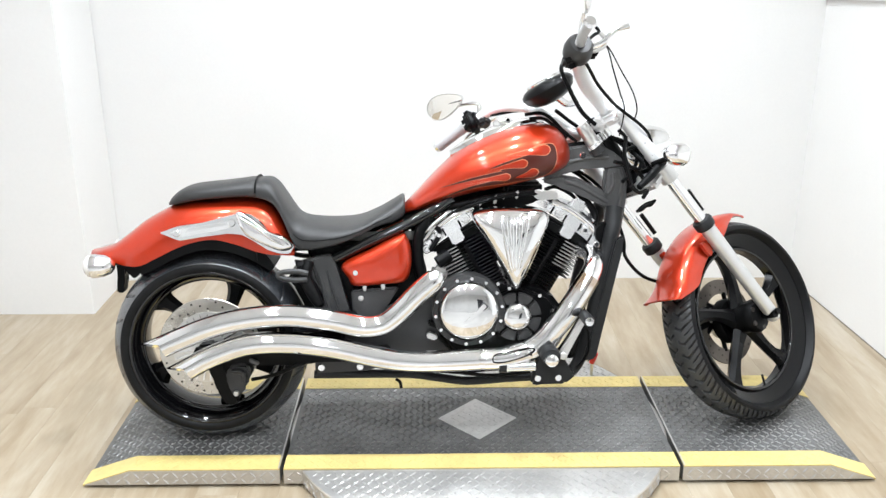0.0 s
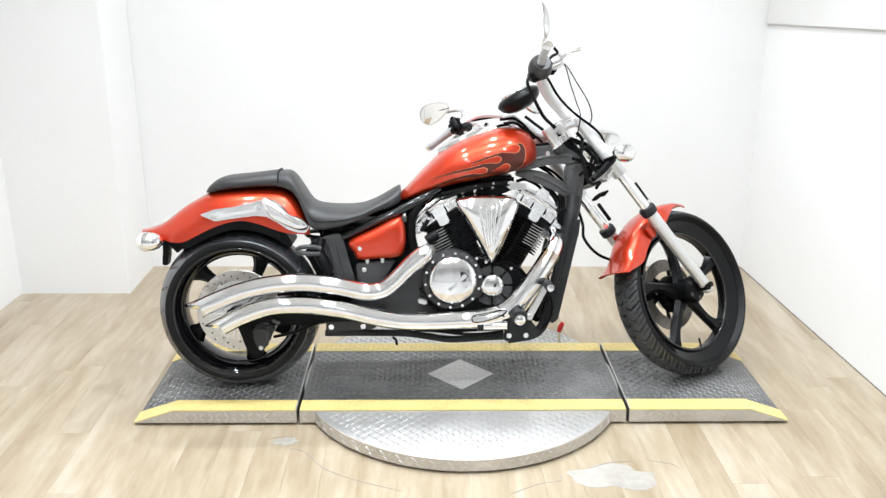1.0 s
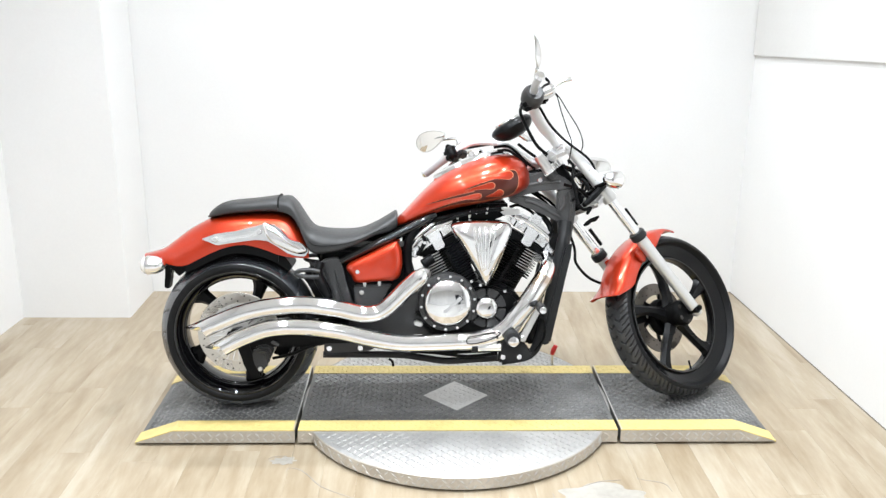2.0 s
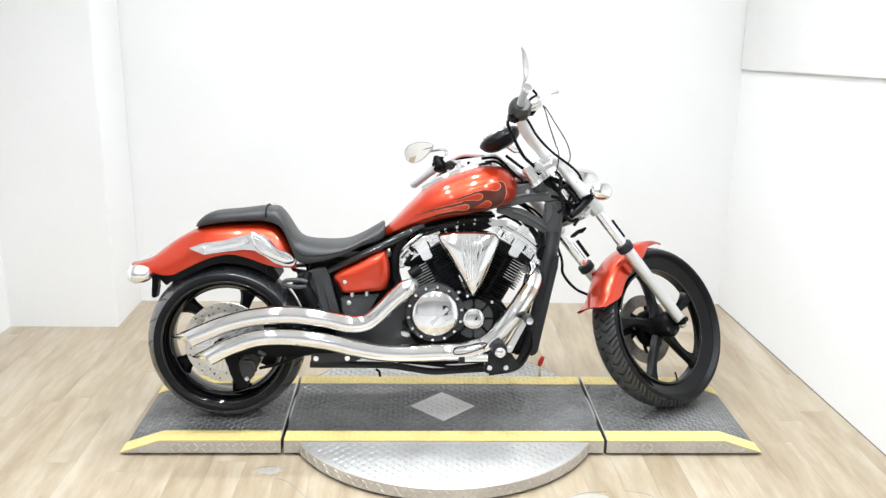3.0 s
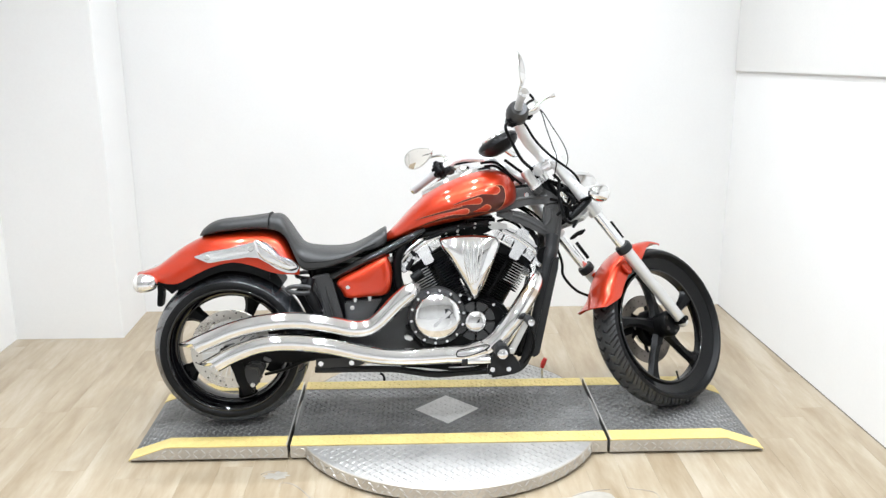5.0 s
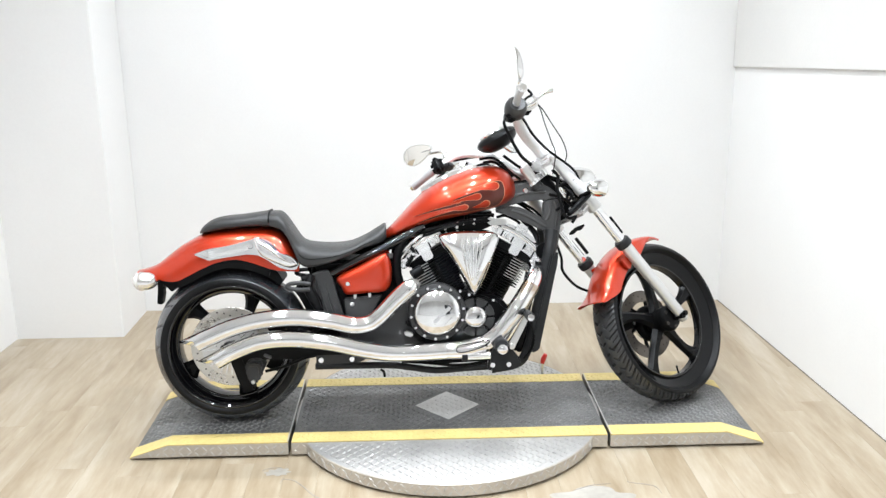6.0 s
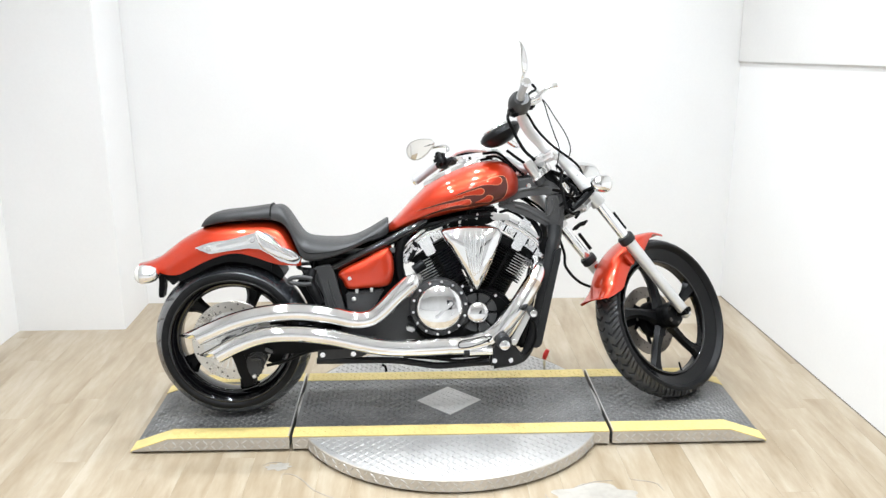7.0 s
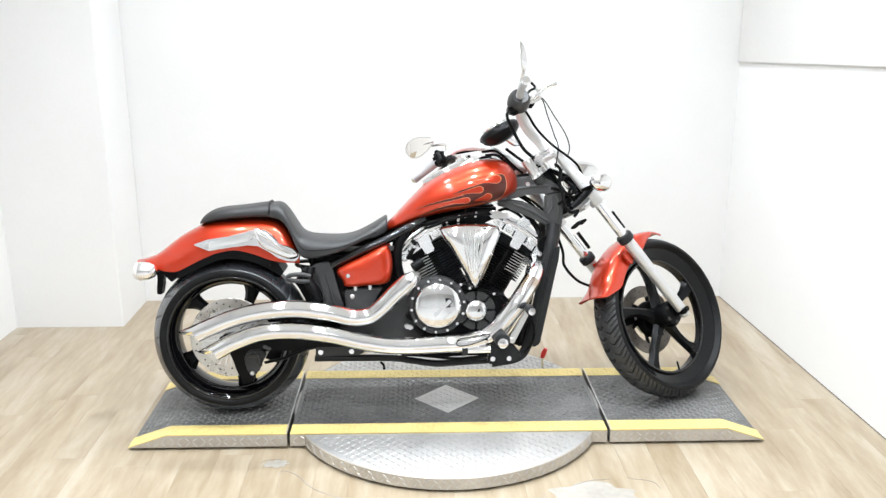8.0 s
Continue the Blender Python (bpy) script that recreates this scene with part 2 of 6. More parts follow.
def tube(points, radius, n=14, steps=6, bm=None, slash=0.0, hollow=False, flat=1.0):
    """A round bar swept along a smooth path. radius: a number or one for each given point. slash: a slanted end."""
    bm = bm or bmesh.new()
    path = smooth_path(points, steps) if len(points) > 2 else [Vector(q) for q in points]
    radii = radius if isinstance(radius, (list, tuple)) else [radius] * len(points)
    last = len(path) - 1
    tangent = (path[1] - path[0]).normalized()
    side = tangent.cross(Vector((0, 0, 1)))
    side = side.normalized() if side.length > 1e-3 else Vector((0, 1, 0))
    rings = []
    for i, c in enumerate(path):
        tangent = (path[min(i + 1, last)] - path[max(i - 1, 0)]).normalized()
        side = (side - tangent * side.dot(tangent)).normalized()
        up = side.cross(tangent)
        k = i / last * (len(radii) - 1)
        lo = min(int(k), len(radii) - 2)
        r = radii[lo] + (radii[lo + 1] - radii[lo]) * (k - lo)
        ring = []
        for a in range(n):
            ca, sa = math.cos(2 * math.pi * a / n), math.sin(2 * math.pi * a / n)
            q = c + (side * ca + up * sa * flat) * r
            if slash and i == last:
                out = side * ca + up * sa
                q += tangent * slash * (out.z + 0.55 * out.y) * r
            ring.append(q)
        rings.append(ring)
    if hollow:
        inner = [c + (q - c) * 0.9 for q in rings[-1]]
        rings += [inner, [q - tangent * 0.09 for q in inner]]
    grid(bm, rings)
    return bm


def lathe(profile, centre=(0, 0, 0), n=48, bm=None, axis="y"):
    """Turns (radius, along) round the axis through centre. A zero radius closes an end."""
    bm = bm or bmesh.new()
    c = Vector(centre)
    rings = []
    for r, v in profile:
        ring = []
        for a in range(n):
            ca, sa = max(r, 1e-5) * math.cos(2 * math.pi * a / n), max(r, 1e-5) * math.sin(2 * math.pi * a / n)
            ring.append(c + (Vector((ca, v, sa)) if axis == "y" else Vector((v, ca, sa)) if axis == "x" else Vector((ca, sa, v))))
        rings.append(ring)
    grid(bm, rings, caps=False)
    return bm


def prism(outline, v0, v1, bevel=0.004, bm=None, segments=2):
    """An outline in the x-z plane, extruded from v0 to v1 along y."""
    own = bmesh.new()
    grid(own, [[(u, v, w) for u, w in outline] for v in (v0, v1)])
    if bevel:
        bmesh.ops.bevel(own, geom=own.edges[:], offset=bevel, segments=segments, affect="EDGES", clamp_overlap=True)
    if bm is None:
        return own
    return merged(bm, own)


def merged(bm, other):
    mesh = bpy.data.meshes.new("joined")
    other.to_mesh(mesh)
    other.free()
    bm.from_mesh(mesh)
    bpy.data.meshes.remove(mesh)
    return bm


def block(size, m, bevel=0.004, bm=None, segments=2):
    """A bevelled box of that size at the pose m."""
    own = bmesh.new()
    bmesh.ops.create_cube(own, size=1, matrix=Matrix.Diagonal((*size, 1)))
    if bevel:
        bmesh.ops.bevel(own, geom=own.edges[:], offset=bevel, segments=segments, affect="EDGES", clamp_overlap=True)
    bmesh.ops.transform(own, matrix=m, verts=own.verts)
    if bm is None:
        return own
    return merged(bm, own)


def between(table, u):
    """Reads a table of (u, value...) rows at u."""
    if u <= table[0][0]:
        return table[0][1:]
    for a, b in zip(table, table[1:]):
        if u <= b[0]:
            s = (u - a[0]) / (b[0] - a[0])
            return [p + (q - p) * s for p, q in zip(a[1:], b[1:])]
    return table[-1][1:]


def power(x, p):
    return math.copysign(abs(x) ** p, x)


def eased(table, u):
    """Reads a table smoothly (Catmull-Rom)."""
    us = [r[0] for r in table]
    i = max(0, min(len(us) - 2, sum(1 for q in us if q <= u) - 1))
    rows = [table[max(0, i - 1)], table[i], table[i + 1], table[min(len(us) - 1, i + 2)]]
    s = max(0.0, min(1.0, (u - us[i]) / (us[i + 1] - us[i])))
    out = []
    for k in range(1, len(table[0])):
        p0, p1, p2, p3 = (r[k] for r in rows)
        m1 = (p2 - p0) / max(1e-6, rows[2][0] - rows[0][0]) * (us[i + 1] - us[i])
        m2 = (p3 - p1) / max(1e-6, rows[3][0] - rows[1][0]) * (us[i + 1] - us[i])
        out.append((2 * s ** 3 - 3 * s * s + 1) * p1 + (s ** 3 - 2 * s * s + s) * m1 + (3 * s * s - 2 * s ** 3) * p2 + (s ** 3 - s * s) * m2)
    return out


def body(table, count=60, n=36, top=2.0, low=3.0, waist=0.35):
    """A closed loft along x. Table rows: x, top, bottom, half width."""
    bm = bmesh.new()
    rings = []
    u0, u1 = table[0][0], table[-1][0]
    for i in range(count + 1):
        s = i / count
        u = u0 + (u1 - u0) * (0.5 - 0.5 * math.cos(math.pi * s)) if count > 30 else u0 + (u1 - u0) * s
        t, b, h = eased(table, u)
        mid = b + (t - b) * waist
        ring = []
        for a in range(n):
            ang = 2 * math.pi * a / n
            e = 2 / (top if math.sin(ang) >= 0 else low)
            ring.append((u, h * power(math.cos(ang), e), mid + (t - mid if math.sin(ang) >= 0 else mid - b) * power(math.sin(ang), e)))
        rings.append(ring)
    grid(bm, rings)
    return bm


def bolt(r=0.007, h=0.006):
    return lathe([(0.0, -h), (r * 0.8, -h), (r, -h * 0.7), (r, 0.0), (0.0, 0.0)], n=10)


# ---- the room ----
def structure(name, bm, material, label, smooth=0):
    return tagged(part(name, bm, material, smooth=smooth), label, kind="structure")


def slab(x0, x1, y0, y1, z0, z1, bevel=0.0):
    return block((x1 - x0, y1 - y0, z1 - z0), pose((x0 + x1) / 2, (y0 + y1) / 2, (z0 + z1) / 2), bevel)


def leaning_wall(x0, y0, x1, y1, thick, z1, z0=-0.1):
    """A wall whose inner face runs from (x0, y0) to (x1, y1); its thickness lies to the left of that way."""
    way = Vector((x1 - x0, y1 - y0, 0))
    out = Vector((-way.y, way.x, 0)).normalized() * thick
    bm = bmesh.new()
    base = [Vector((x0, y0, z0)), Vector((x1, y1, z0)), Vector((x1, y1, z0)) + out, Vector((x0, y0, z0)) + out]
    grid(bm, [base, [p + Vector((0, 0, z1 - z0)) for p in base]])
    return bm


BACK_Y, CEIL = 1.48, 3.2
structure("wall_back", slab(-2.6, 2.2, BACK_Y, BACK_Y + 0.15, -0.1, CEIL), WHITE_PAINT, "smooth white painted wall behind the platform")
structure("wall_column", slab(-2.42, -1.685, 1.06, BACK_Y - 0.002, -0.1, CEIL, 0.004), WHITE_PAINT, "boxed-out white painted wall column")
STAGE_Y = -2.2
structure("wall_left", leaning_wall(-2.393, STAGE_Y, -2.243, 1.08, 0.15, CEIL), WHITE_PAINT, "smooth white painted side wall")
structure("wall_right", leaning_wall(1.657, BACK_Y, 1.820, STAGE_Y, 0.15, CEIL), WHITE_PAINT, "smooth white painted side wall")
structure("ceiling", slab(-5.0, 5.0, -8.0, BACK_Y + 0.15, CEIL, CEIL + 0.12), CEILING_PAINT, "plain white ceiling")
# Added walls out of view; their grey gives the chrome something to reflect.
for name, box in (("wall_unseen_left", (-5.0, -4.85, -8.0, STAGE_Y)), ("wall_unseen_right", (4.85, 5.0, -8.0, STAGE_Y)), ("wall_unseen_front", (-4.85, 4.85, -8.0, -7.85)),
                  ("wall_return_left", (-4.85, -2.393, STAGE_Y - 0.15, STAGE_Y)), ("wall_return_right", (1.820, 4.85, STAGE_Y - 0.15, STAGE_Y))):
    structure(name, slab(*box, -0.1, CEIL - 0.003), GREY_PAINT, "unseen grey wall added to close the room for reflections")

# Made-up dark panel out of view, placed to darken one side of the chrome dome.
structure("door_1", slab(2.3, 3.5, -7.848, -7.80, 0.002, 2.1, 0.004), DARK_REFLECTED, "unseen charcoal panel added as a dark reflection in the chrome")


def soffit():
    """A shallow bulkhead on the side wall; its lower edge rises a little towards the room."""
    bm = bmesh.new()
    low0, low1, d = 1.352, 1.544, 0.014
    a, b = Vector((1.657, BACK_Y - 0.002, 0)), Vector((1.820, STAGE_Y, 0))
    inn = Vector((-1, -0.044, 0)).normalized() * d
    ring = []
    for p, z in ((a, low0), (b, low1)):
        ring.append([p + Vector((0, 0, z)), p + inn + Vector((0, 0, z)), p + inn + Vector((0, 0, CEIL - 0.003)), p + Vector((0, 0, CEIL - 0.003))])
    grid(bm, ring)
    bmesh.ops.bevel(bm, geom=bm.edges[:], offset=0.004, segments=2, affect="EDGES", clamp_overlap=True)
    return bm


# Dark strip paints in the shadow gap where the floor meets the side wall.
structure("trim_joint", leaning_wall(1.6525, BACK_Y - 0.004, 1.7592, -0.90, 0.004, 0.003, 0.0), JOINT_SHADE, "thin dark strip for the shadow gap between floor and side wall")
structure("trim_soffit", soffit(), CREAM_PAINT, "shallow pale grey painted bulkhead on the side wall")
# Invented floor out of view; its pale tone bounces light and shows in reflections.
structure("floor_unseen", slab(-5.0, 5.0, -8.0, -1.301, -0.08, 0.0), BOUNCE_FLOOR, "unseen pale floor added to reflect light forward")
floor = structure("floor", slab(-5.0, 5.0, -1.3, BACK_Y, -0.08, -0.006), SUBFLOOR, "pale oak plank floor running towards the back wall")


# ---- turntable and ramps ----
DECK = 0.0625
HALF = 0.30


def lugs(spots, ridge=0.0030, length=0.0255, width=0.0078):
    """Raised bars of tread plate: rows of (place, along, across, up)."""
    verts, faces = [], []
    for c, a, s, up in spots:
        k = len(verts)
        a, s = a * length / 2, s * width / 2
        verts += [c - a, c + s, c + a, c - s, c - a * 0.45 + up * ridge, c + a * 0.45 + up * ridge]
        faces += [(k, k + 3, k + 5, k + 4), (k + 3, k + 2, k + 5), (k + 2, k + 1, k + 4, k + 5), (k + 1, k, k + 4)]
    bm = bmesh.new()
    mesh = bpy.data.meshes.new("tread")
    mesh.from_pydata(verts, [], faces)
    bm.from_mesh(mesh)
    bpy.data.meshes.remove(mesh)
    return bm


def flat_lugs(x0, x1, y0, y1, z, inside=None, pitch=0.0205, tilt=0.0):
    """Tread bars over a level or sloping (tilt: rise per metre along x) rectangle, slanting to and fro."""
    spots = []
    slope = Vector((1, 0, tilt)).normalized()
    up = slope.cross(Vector((0, 1, 0)))
    for i in range(int((x1 - x0) / pitch)):
        for j in range(int((y1 - y0) / pitch)):
            x, y = x0 + (i + 0.5) * pitch, y0 + (j + 0.5) * pitch
            if inside and not inside(x, y):
                continue
            ang = radians(45 if (i + j) % 2 else -45)
            a = slope * math.cos(ang) + Vector((0, 1, 0)) * math.sin(ang)
            s = slope * -math.sin(ang) + Vector((0, 1, 0)) * math.cos(ang)
            spots.append((Vector((x, y, z + (x - x0) * tilt)), a, s, up))
    return spots


def face_lugs(x0, x1, z0, z1, y, inside=None, pitch=0.03):
    """Tread bars on an upright face that looks towards -y."""
    spots = []
    for i in range(int((x1 - x0) / pitch)):
        for j in range(max(1, int((z1 - z0) / (pitch * 0.72)))):
            x, z = x0 + (i + 0.5) * pitch, z0 + (j + 0.5) * pitch * 0.72
            if inside and not inside(x, z):
                continue
            ang = radians(50 if (i + j) % 2 else -35)
            a, s = Vector((math.cos(ang), 0, math.sin(ang))), Vector((-math.sin(ang), 0, math.cos(ang)))
            spots.append((Vector((x, y, z)), a, s, Vector((0, -1, 0))))
    return spots


turntable = tagged(empty("turntable"), "round bare aluminium turntable with a grey tread deck and yellow edges", "turntable")
R_DISC = 0.634
part("disc", lathe([(0.0, 0.020), (R_DISC - 0.004, 0.020), (R_DISC - 0.004, DECK - 0.006), (R_DISC - 0.006, DECK - 0.005), (0.0, DECK - 0.005)], n=128, axis="z"),
     BARE_TREAD, turntable, "bare aluminium tread plate disc")
part("disc_skirt", lathe([(R_DISC - 0.003, 0.011), (R_DISC, 0.011), (R_DISC, DECK - 0.008), (R_DISC - 0.003, DECK - 0.0052), (R_DISC - 0.003, 0.011)], n=128, axis="z"), SKIRT, turntable, "scuffed aluminium skirt of the disc")
part("base", lathe([(0.0, 0.0), (R_DISC - 0.03, 0.0), (R_DISC - 0.03, 0.022), (0.0, 0.022)], n=96, axis="z"), BLACK_HOLE, turntable, "set-back base coloured dark for the shade under the disc")
tread = part("disc_tread", lugs(flat_lugs(-R_DISC, R_DISC, -R_DISC, R_DISC, DECK - 0.005, lambda x, y: math.hypot(x, y) < R_DISC - 0.015 and abs(y) > HALF + 0.012, pitch=0.0215), length=0.027, width=0.0078),
             BARE_TREAD, turntable, smooth=0)
tagged(tread, "raised tread bars of the disc", kind="stuff")
rim_spots = []
for i in range(130):
    for j in range(2):
        ang = 2 * math.pi * (i + 0.5 * j) / 130
        out = Vector((math.cos(ang), math.sin(ang), 0))
        if abs(out.y * R_DISC) < HALF + 0.02:
            continue
        tip = radians(50 if (i + j) % 2 else -35)
        flat = Vector((-out.y, out.x, 0))
        rim_spots.append((out * (R_DISC - 0.0002) + Vector((0, 0, 0.02 + 0.021 * j)), flat * math.cos(tip) + Vector((0, 0, 1)) * math.sin(tip),
                          flat * -math.sin(tip) + Vector((0, 0, 1)) * math.cos(tip), out))
tagged(part("skirt_tread", lugs(rim_spots, length=0.029, width=0.0065), BARE_TREAD, turntable, smooth=0), "raised tread bars round the skirt", kind="stuff")
DIA = 0.135
part("deck", slab(-0.617, 0.617, -HALF + 0.006, HALF - 0.006, 0.014, DECK, 0.002), DARK_TREAD, turntable, "worn dark grey tread deck", smooth=0)
part("base", slab(-0.60, 0.60, -HALF + 0.025, HALF - 0.025, 0.0, 0.016), BLACK_HOLE, turntable, "set-back base coloured dark for the shade under the deck", smooth=0)
part("skirt", slab(-0.617, 0.617, -HALF, -HALF + 0.0055, 0.011, DECK - 0.002, 0.001), SKIRT, turntable, "scuffed aluminium skirt", smooth=0)
part("skirt", slab(-0.617, 0.617, HALF - 0.0055, HALF, 0.011, DECK - 0.002, 0.001), SKIRT, turntable, "scuffed aluminium skirt", smooth=0)
for y0 in (-HALF + 0.001, HALF - 0.081):
    part("edge_stripe", slab(-0.617, 0.617, y0, y0 + 0.08, DECK - 0.004, DECK + 0.0018, 0.0008), YELLOW, turntable, "yellow painted edge stripe", smooth=0)
    tagged(part("stripe_tread", lugs(flat_lugs(-0.605, 0.605, y0 + 0.005, y0 + 0.077, DECK + 0.0014), ridge=0.0018), YELLOW, turntable, smooth=0), "raised tread bars under the stripe", kind="stuff")
tagged(part("deck_tread", lugs(flat_lugs(-0.605, 0.605, -0.218, 0.218, DECK, lambda x, y: abs(x) + abs(y) > DIA + 0.012)), WORN_LUG, turntable, smooth=0),
       "raised tread bars of the deck", kind="stuff")
tagged(part("skirt_tread", lugs(face_lugs(-0.61, 0.61, 0.012, DECK - 0.004, -HALF, lambda x, z: abs(x) > 0.55), length=0.029, width=0.0075), SKIRT, turntable, smooth=0),
       "raised tread bars of the skirt", kind="stuff")
dia = bmesh.new()
grid(dia, [[(DIA, 0, z), (0, DIA, z), (-DIA, 0, z), (0, -DIA, z)] for z in (DECK - 0.003, DECK + 0.0016)])
part("diamond_plate", dia, BRUSHED_PLATE, turntable, "bare metal diamond inlay", smooth=0)
tagged(part("diamond_tread", lugs(flat_lugs(-DIA, DIA, -DIA, DIA, DECK + 0.0016, lambda x, y: abs(x) + abs(y) < DIA - 0.014), ridge=0.0012), BRUSHED_PLATE, turntable, smooth=0),
       "raised tread bars of the diamond", kind="stuff")


def ramp(side):
    """One end ramp: a level part beside the turntable and a slope down to the floor."""
    thing = tagged(empty("ramp"), "low grey tread plate ramp with yellow painted edges on the floor", "ramp", "ramps of the turntable")
    x0, x1, x2 = 0.629, 1.092, 1.236
    fall = (0.013 - DECK) / (x2 - x1)
    part("base", slab(min(side * 0.64, side * 1.17), max(side * 0.64, side * 1.17), -HALF + 0.025, HALF - 0.025, 0.0, 0.020), BLACK_HOLE, thing, "set-back base coloured dark for the shade under the ramp", smooth=0)
    outline = [(x0, 0.011), (x0, DECK), (x1, DECK), (x2, 0.013), (x2, 0.011)]
    flip = [(side * u, w) for u, w in outline]
    if side < 0:
        flip.reverse()
    part("deck", prism(flip, -HALF + 0.006, HALF - 0.006, 0.0015), DARK_TREAD, thing, "worn dark grey tread deck", smooth=0)
    for y0 in (-HALF, HALF - 0.0055):
        part("skirt", prism([(u, w - 0.002 if w > 0.02 else w) for u, w in flip], y0, y0 + 0.0055, 0.001), SKIRT, thing, "scuffed aluminium skirt", smooth=0)
    for y0 in (-HALF + 0.001, HALF - 0.081):
        strip = [(x0, DECK - 0.004), (x0, DECK + 0.0018), (x1, DECK + 0.0018), (x2 + 0.004, 0.014), (x2 + 0.004, 0.008), (x1, DECK - 0.004)]
        strip = [(side * u, w) for u, w in strip]
        part("edge_stripe", prism(strip, y0, y0 + 0.08, 0.0), YELLOW, thing, "yellow painted edge stripe", smooth=0)
        bumps = flat_lugs(x0 + 0.008, x1 - 0.002, y0 + 0.005, y0 + 0.077, DECK + 0.0014)
        bumps = [(Vector((side * c.x, c.y, c.z)), a, s, n) for c, a, s, n in bumps]
        tagged(part("stripe_tread", lugs(bumps, ridge=0.0018), YELLOW, thing, smooth=0), "raised tread bars under the stripe", kind="stuff")
    spots = flat_lugs(x0 + 0.008, x1 - 0.002, -0.218, 0.218, DECK) + flat_lugs(x1 + 0.004, x2 - 0.01, -0.28, 0.218, DECK - 0.0008, lambda x, y: y > -0.215, tilt=fall)
    spots += face_lugs(x0 + 0.008, x2, 0.012, DECK - 0.004, -HALF, lambda x, z: x < x1 or z < DECK - 0.012 + (x - x1) * fall)
    if side < 0:
        spots = [(Vector((-c.x, c.y, c.z)), Vector((-a.x, a.y, a.z)), Vector((-s.x, s.y, s.z)), Vector((-n.x, n.y, n.z))) for c, a, s, n in spots]
    top = [q for q in spots if abs(q[3].y) < 0.5]
    front = [q for q in spots if abs(q[3].y) > 0.5]
    tagged(part("deck_tread", lugs(top), WORN_LUG, thing, smooth=0), "raised tread bars of the deck", kind="stuff")
    tagged(part("skirt_tread", lugs(front, length=0.029, width=0.0075), BARE_TREAD, thing, smooth=0), "raised tread bars of the skirt", kind="stuff")
    part("edge_bar", slab(min(side * 0.6295, side * 0.6345), max(side * 0.6295, side * 0.6345), -HALF + 0.002, HALF - 0.002, DECK - 0.01, DECK + 0.003, 0.001), BARE_TREAD, thing,
         "bare metal hinge edge", smooth=0)
    return thing


ramp(1)
ramp(-1)
pin = tagged(empty("locking_pin"), "steel turntable locking pin with a red grip", "locking pin")
part("stem", tube([(0.448, 0.322, DECK - 0.006), (0.4485, 0.322, 0.115)], 0.006), DULL_CHROME, pin)
part("grip", tube([(0.447, 0.322, 0.108), (0.452, 0.322, 0.128), (0.462, 0.322, 0.152)], [0.009, 0.012, 0.009]), RED_PLASTIC, pin, "red plastic grip")


# ---- motorcycle ----
# Its own axes: x forward, y to its left, z up from the deck. It leans to its left on the side stand.
LEAN_DEG, REAR_X, FRONT_X, REAR_R, FRONT_R, RAKE, STEER = 8.6, -0.875, 0.925, 0.313, 0.339, 34.3, 36.8
bike = tagged(empty("motorcycle", pose(0.0097, -0.0278, DECK, 0, 0, 2.34) @ pose(0, 0, 0, -LEAN_DEG)),
              "orange flamed cruiser motorcycle with chrome pipes leaning on a turntable", "motorcycle")
pivot = Matrix.Translation((FRONT_X + 0.109, 0, 0))
TURNED = pivot @ Matrix.Rotation(radians(STEER), 4, Vector((-math.sin(radians(RAKE)), 0, math.cos(radians(RAKE))))) @ pivot.inverted()


def tyre(radius, width, bead, grooves, inset, crown, segments=1100):
    """A tyre round the y axis with grooves cut into its tread. grooves(angle, across) gives the depth in metres."""
    profile = []
    for k in range(49):
        s = k / 24 - 1
        phi = s * radians(64)
        profile.append((width / 2 * math.sin(phi) / math.sin(radians(64)) * 0.97, radius - width * crown * (1 - math.cos(phi)), s))
    edge = profile[-1]
    wall = [(edge[0] + 0.012 * math.sin(math.pi * q), edge[1] + (bead - edge[1]) * q) for q in (0.25, 0.5, 0.75, 1.0)]
    wall = [(v - inset * (i + 1) / 4, r) for i, (v, r) in enumerate(wall)]
    profile = [(-v, r, None) for v, r in reversed(wall)] + profile + [(v, r, None) for v, r in wall]
    verts, faces, n = [], [], len(profile)
    for i in range(segments):
        a = 2 * math.pi * i / segments
        for v, r, s in profile:
            q = r - (grooves(a, s) if s is not None else 0.0)
            verts.append((q * math.cos(a), v, q * math.sin(a)))
        for k in range(n - 1):
            j = (i + 1) % segments
            faces.append((i * n + k, i * n + k + 1, j * n + k + 1, j * n + k))
    bm = bmesh.new()
    mesh = bpy.data.meshes.new("tyre")
    mesh.from_pydata(verts, [], faces)
    bm.from_mesh(mesh)
    bpy.data.meshes.remove(mesh)
    return bm


def chevrons(count, radius, start, stop, slant, width, depth=0.004, hook=0.0, stagger=0.5):
    step = 2 * math.pi / count

    def cut(a, s):
        side = stagger if s < 0 else 0.0
        q = abs(s)
        if not start < q < stop:
            return 0.0
        off = (a + slant * q + hook * max(0.0, 0.42 - q) + side * step) % step
        return depth if min(off, step - off) * radius < width else 0.0
    return cut


def swept_cuts(count, radius):
    """Long kinked grooves from the crown to the shoulder, with a short sipe between each two at the shoulder."""
    step = 2 * math.pi / count

    def cut(a, s):
        side = 0.5 if s < 0 else 0.0
        q = abs(s)
        off = (a + 0.15 * abs(q - 0.30) + side * step) % step
        if 0.05 < q < 0.93 and min(off, step - off) * radius < 0.0046 * (1.1 - 0.5 * q):
            return 0.008
        off = (off + 0.5 * step) % step
        return 0.006 if 0.42 < q < 0.97 and min(off, step - off) * radius < 0.0022 else 0.0
    return cut


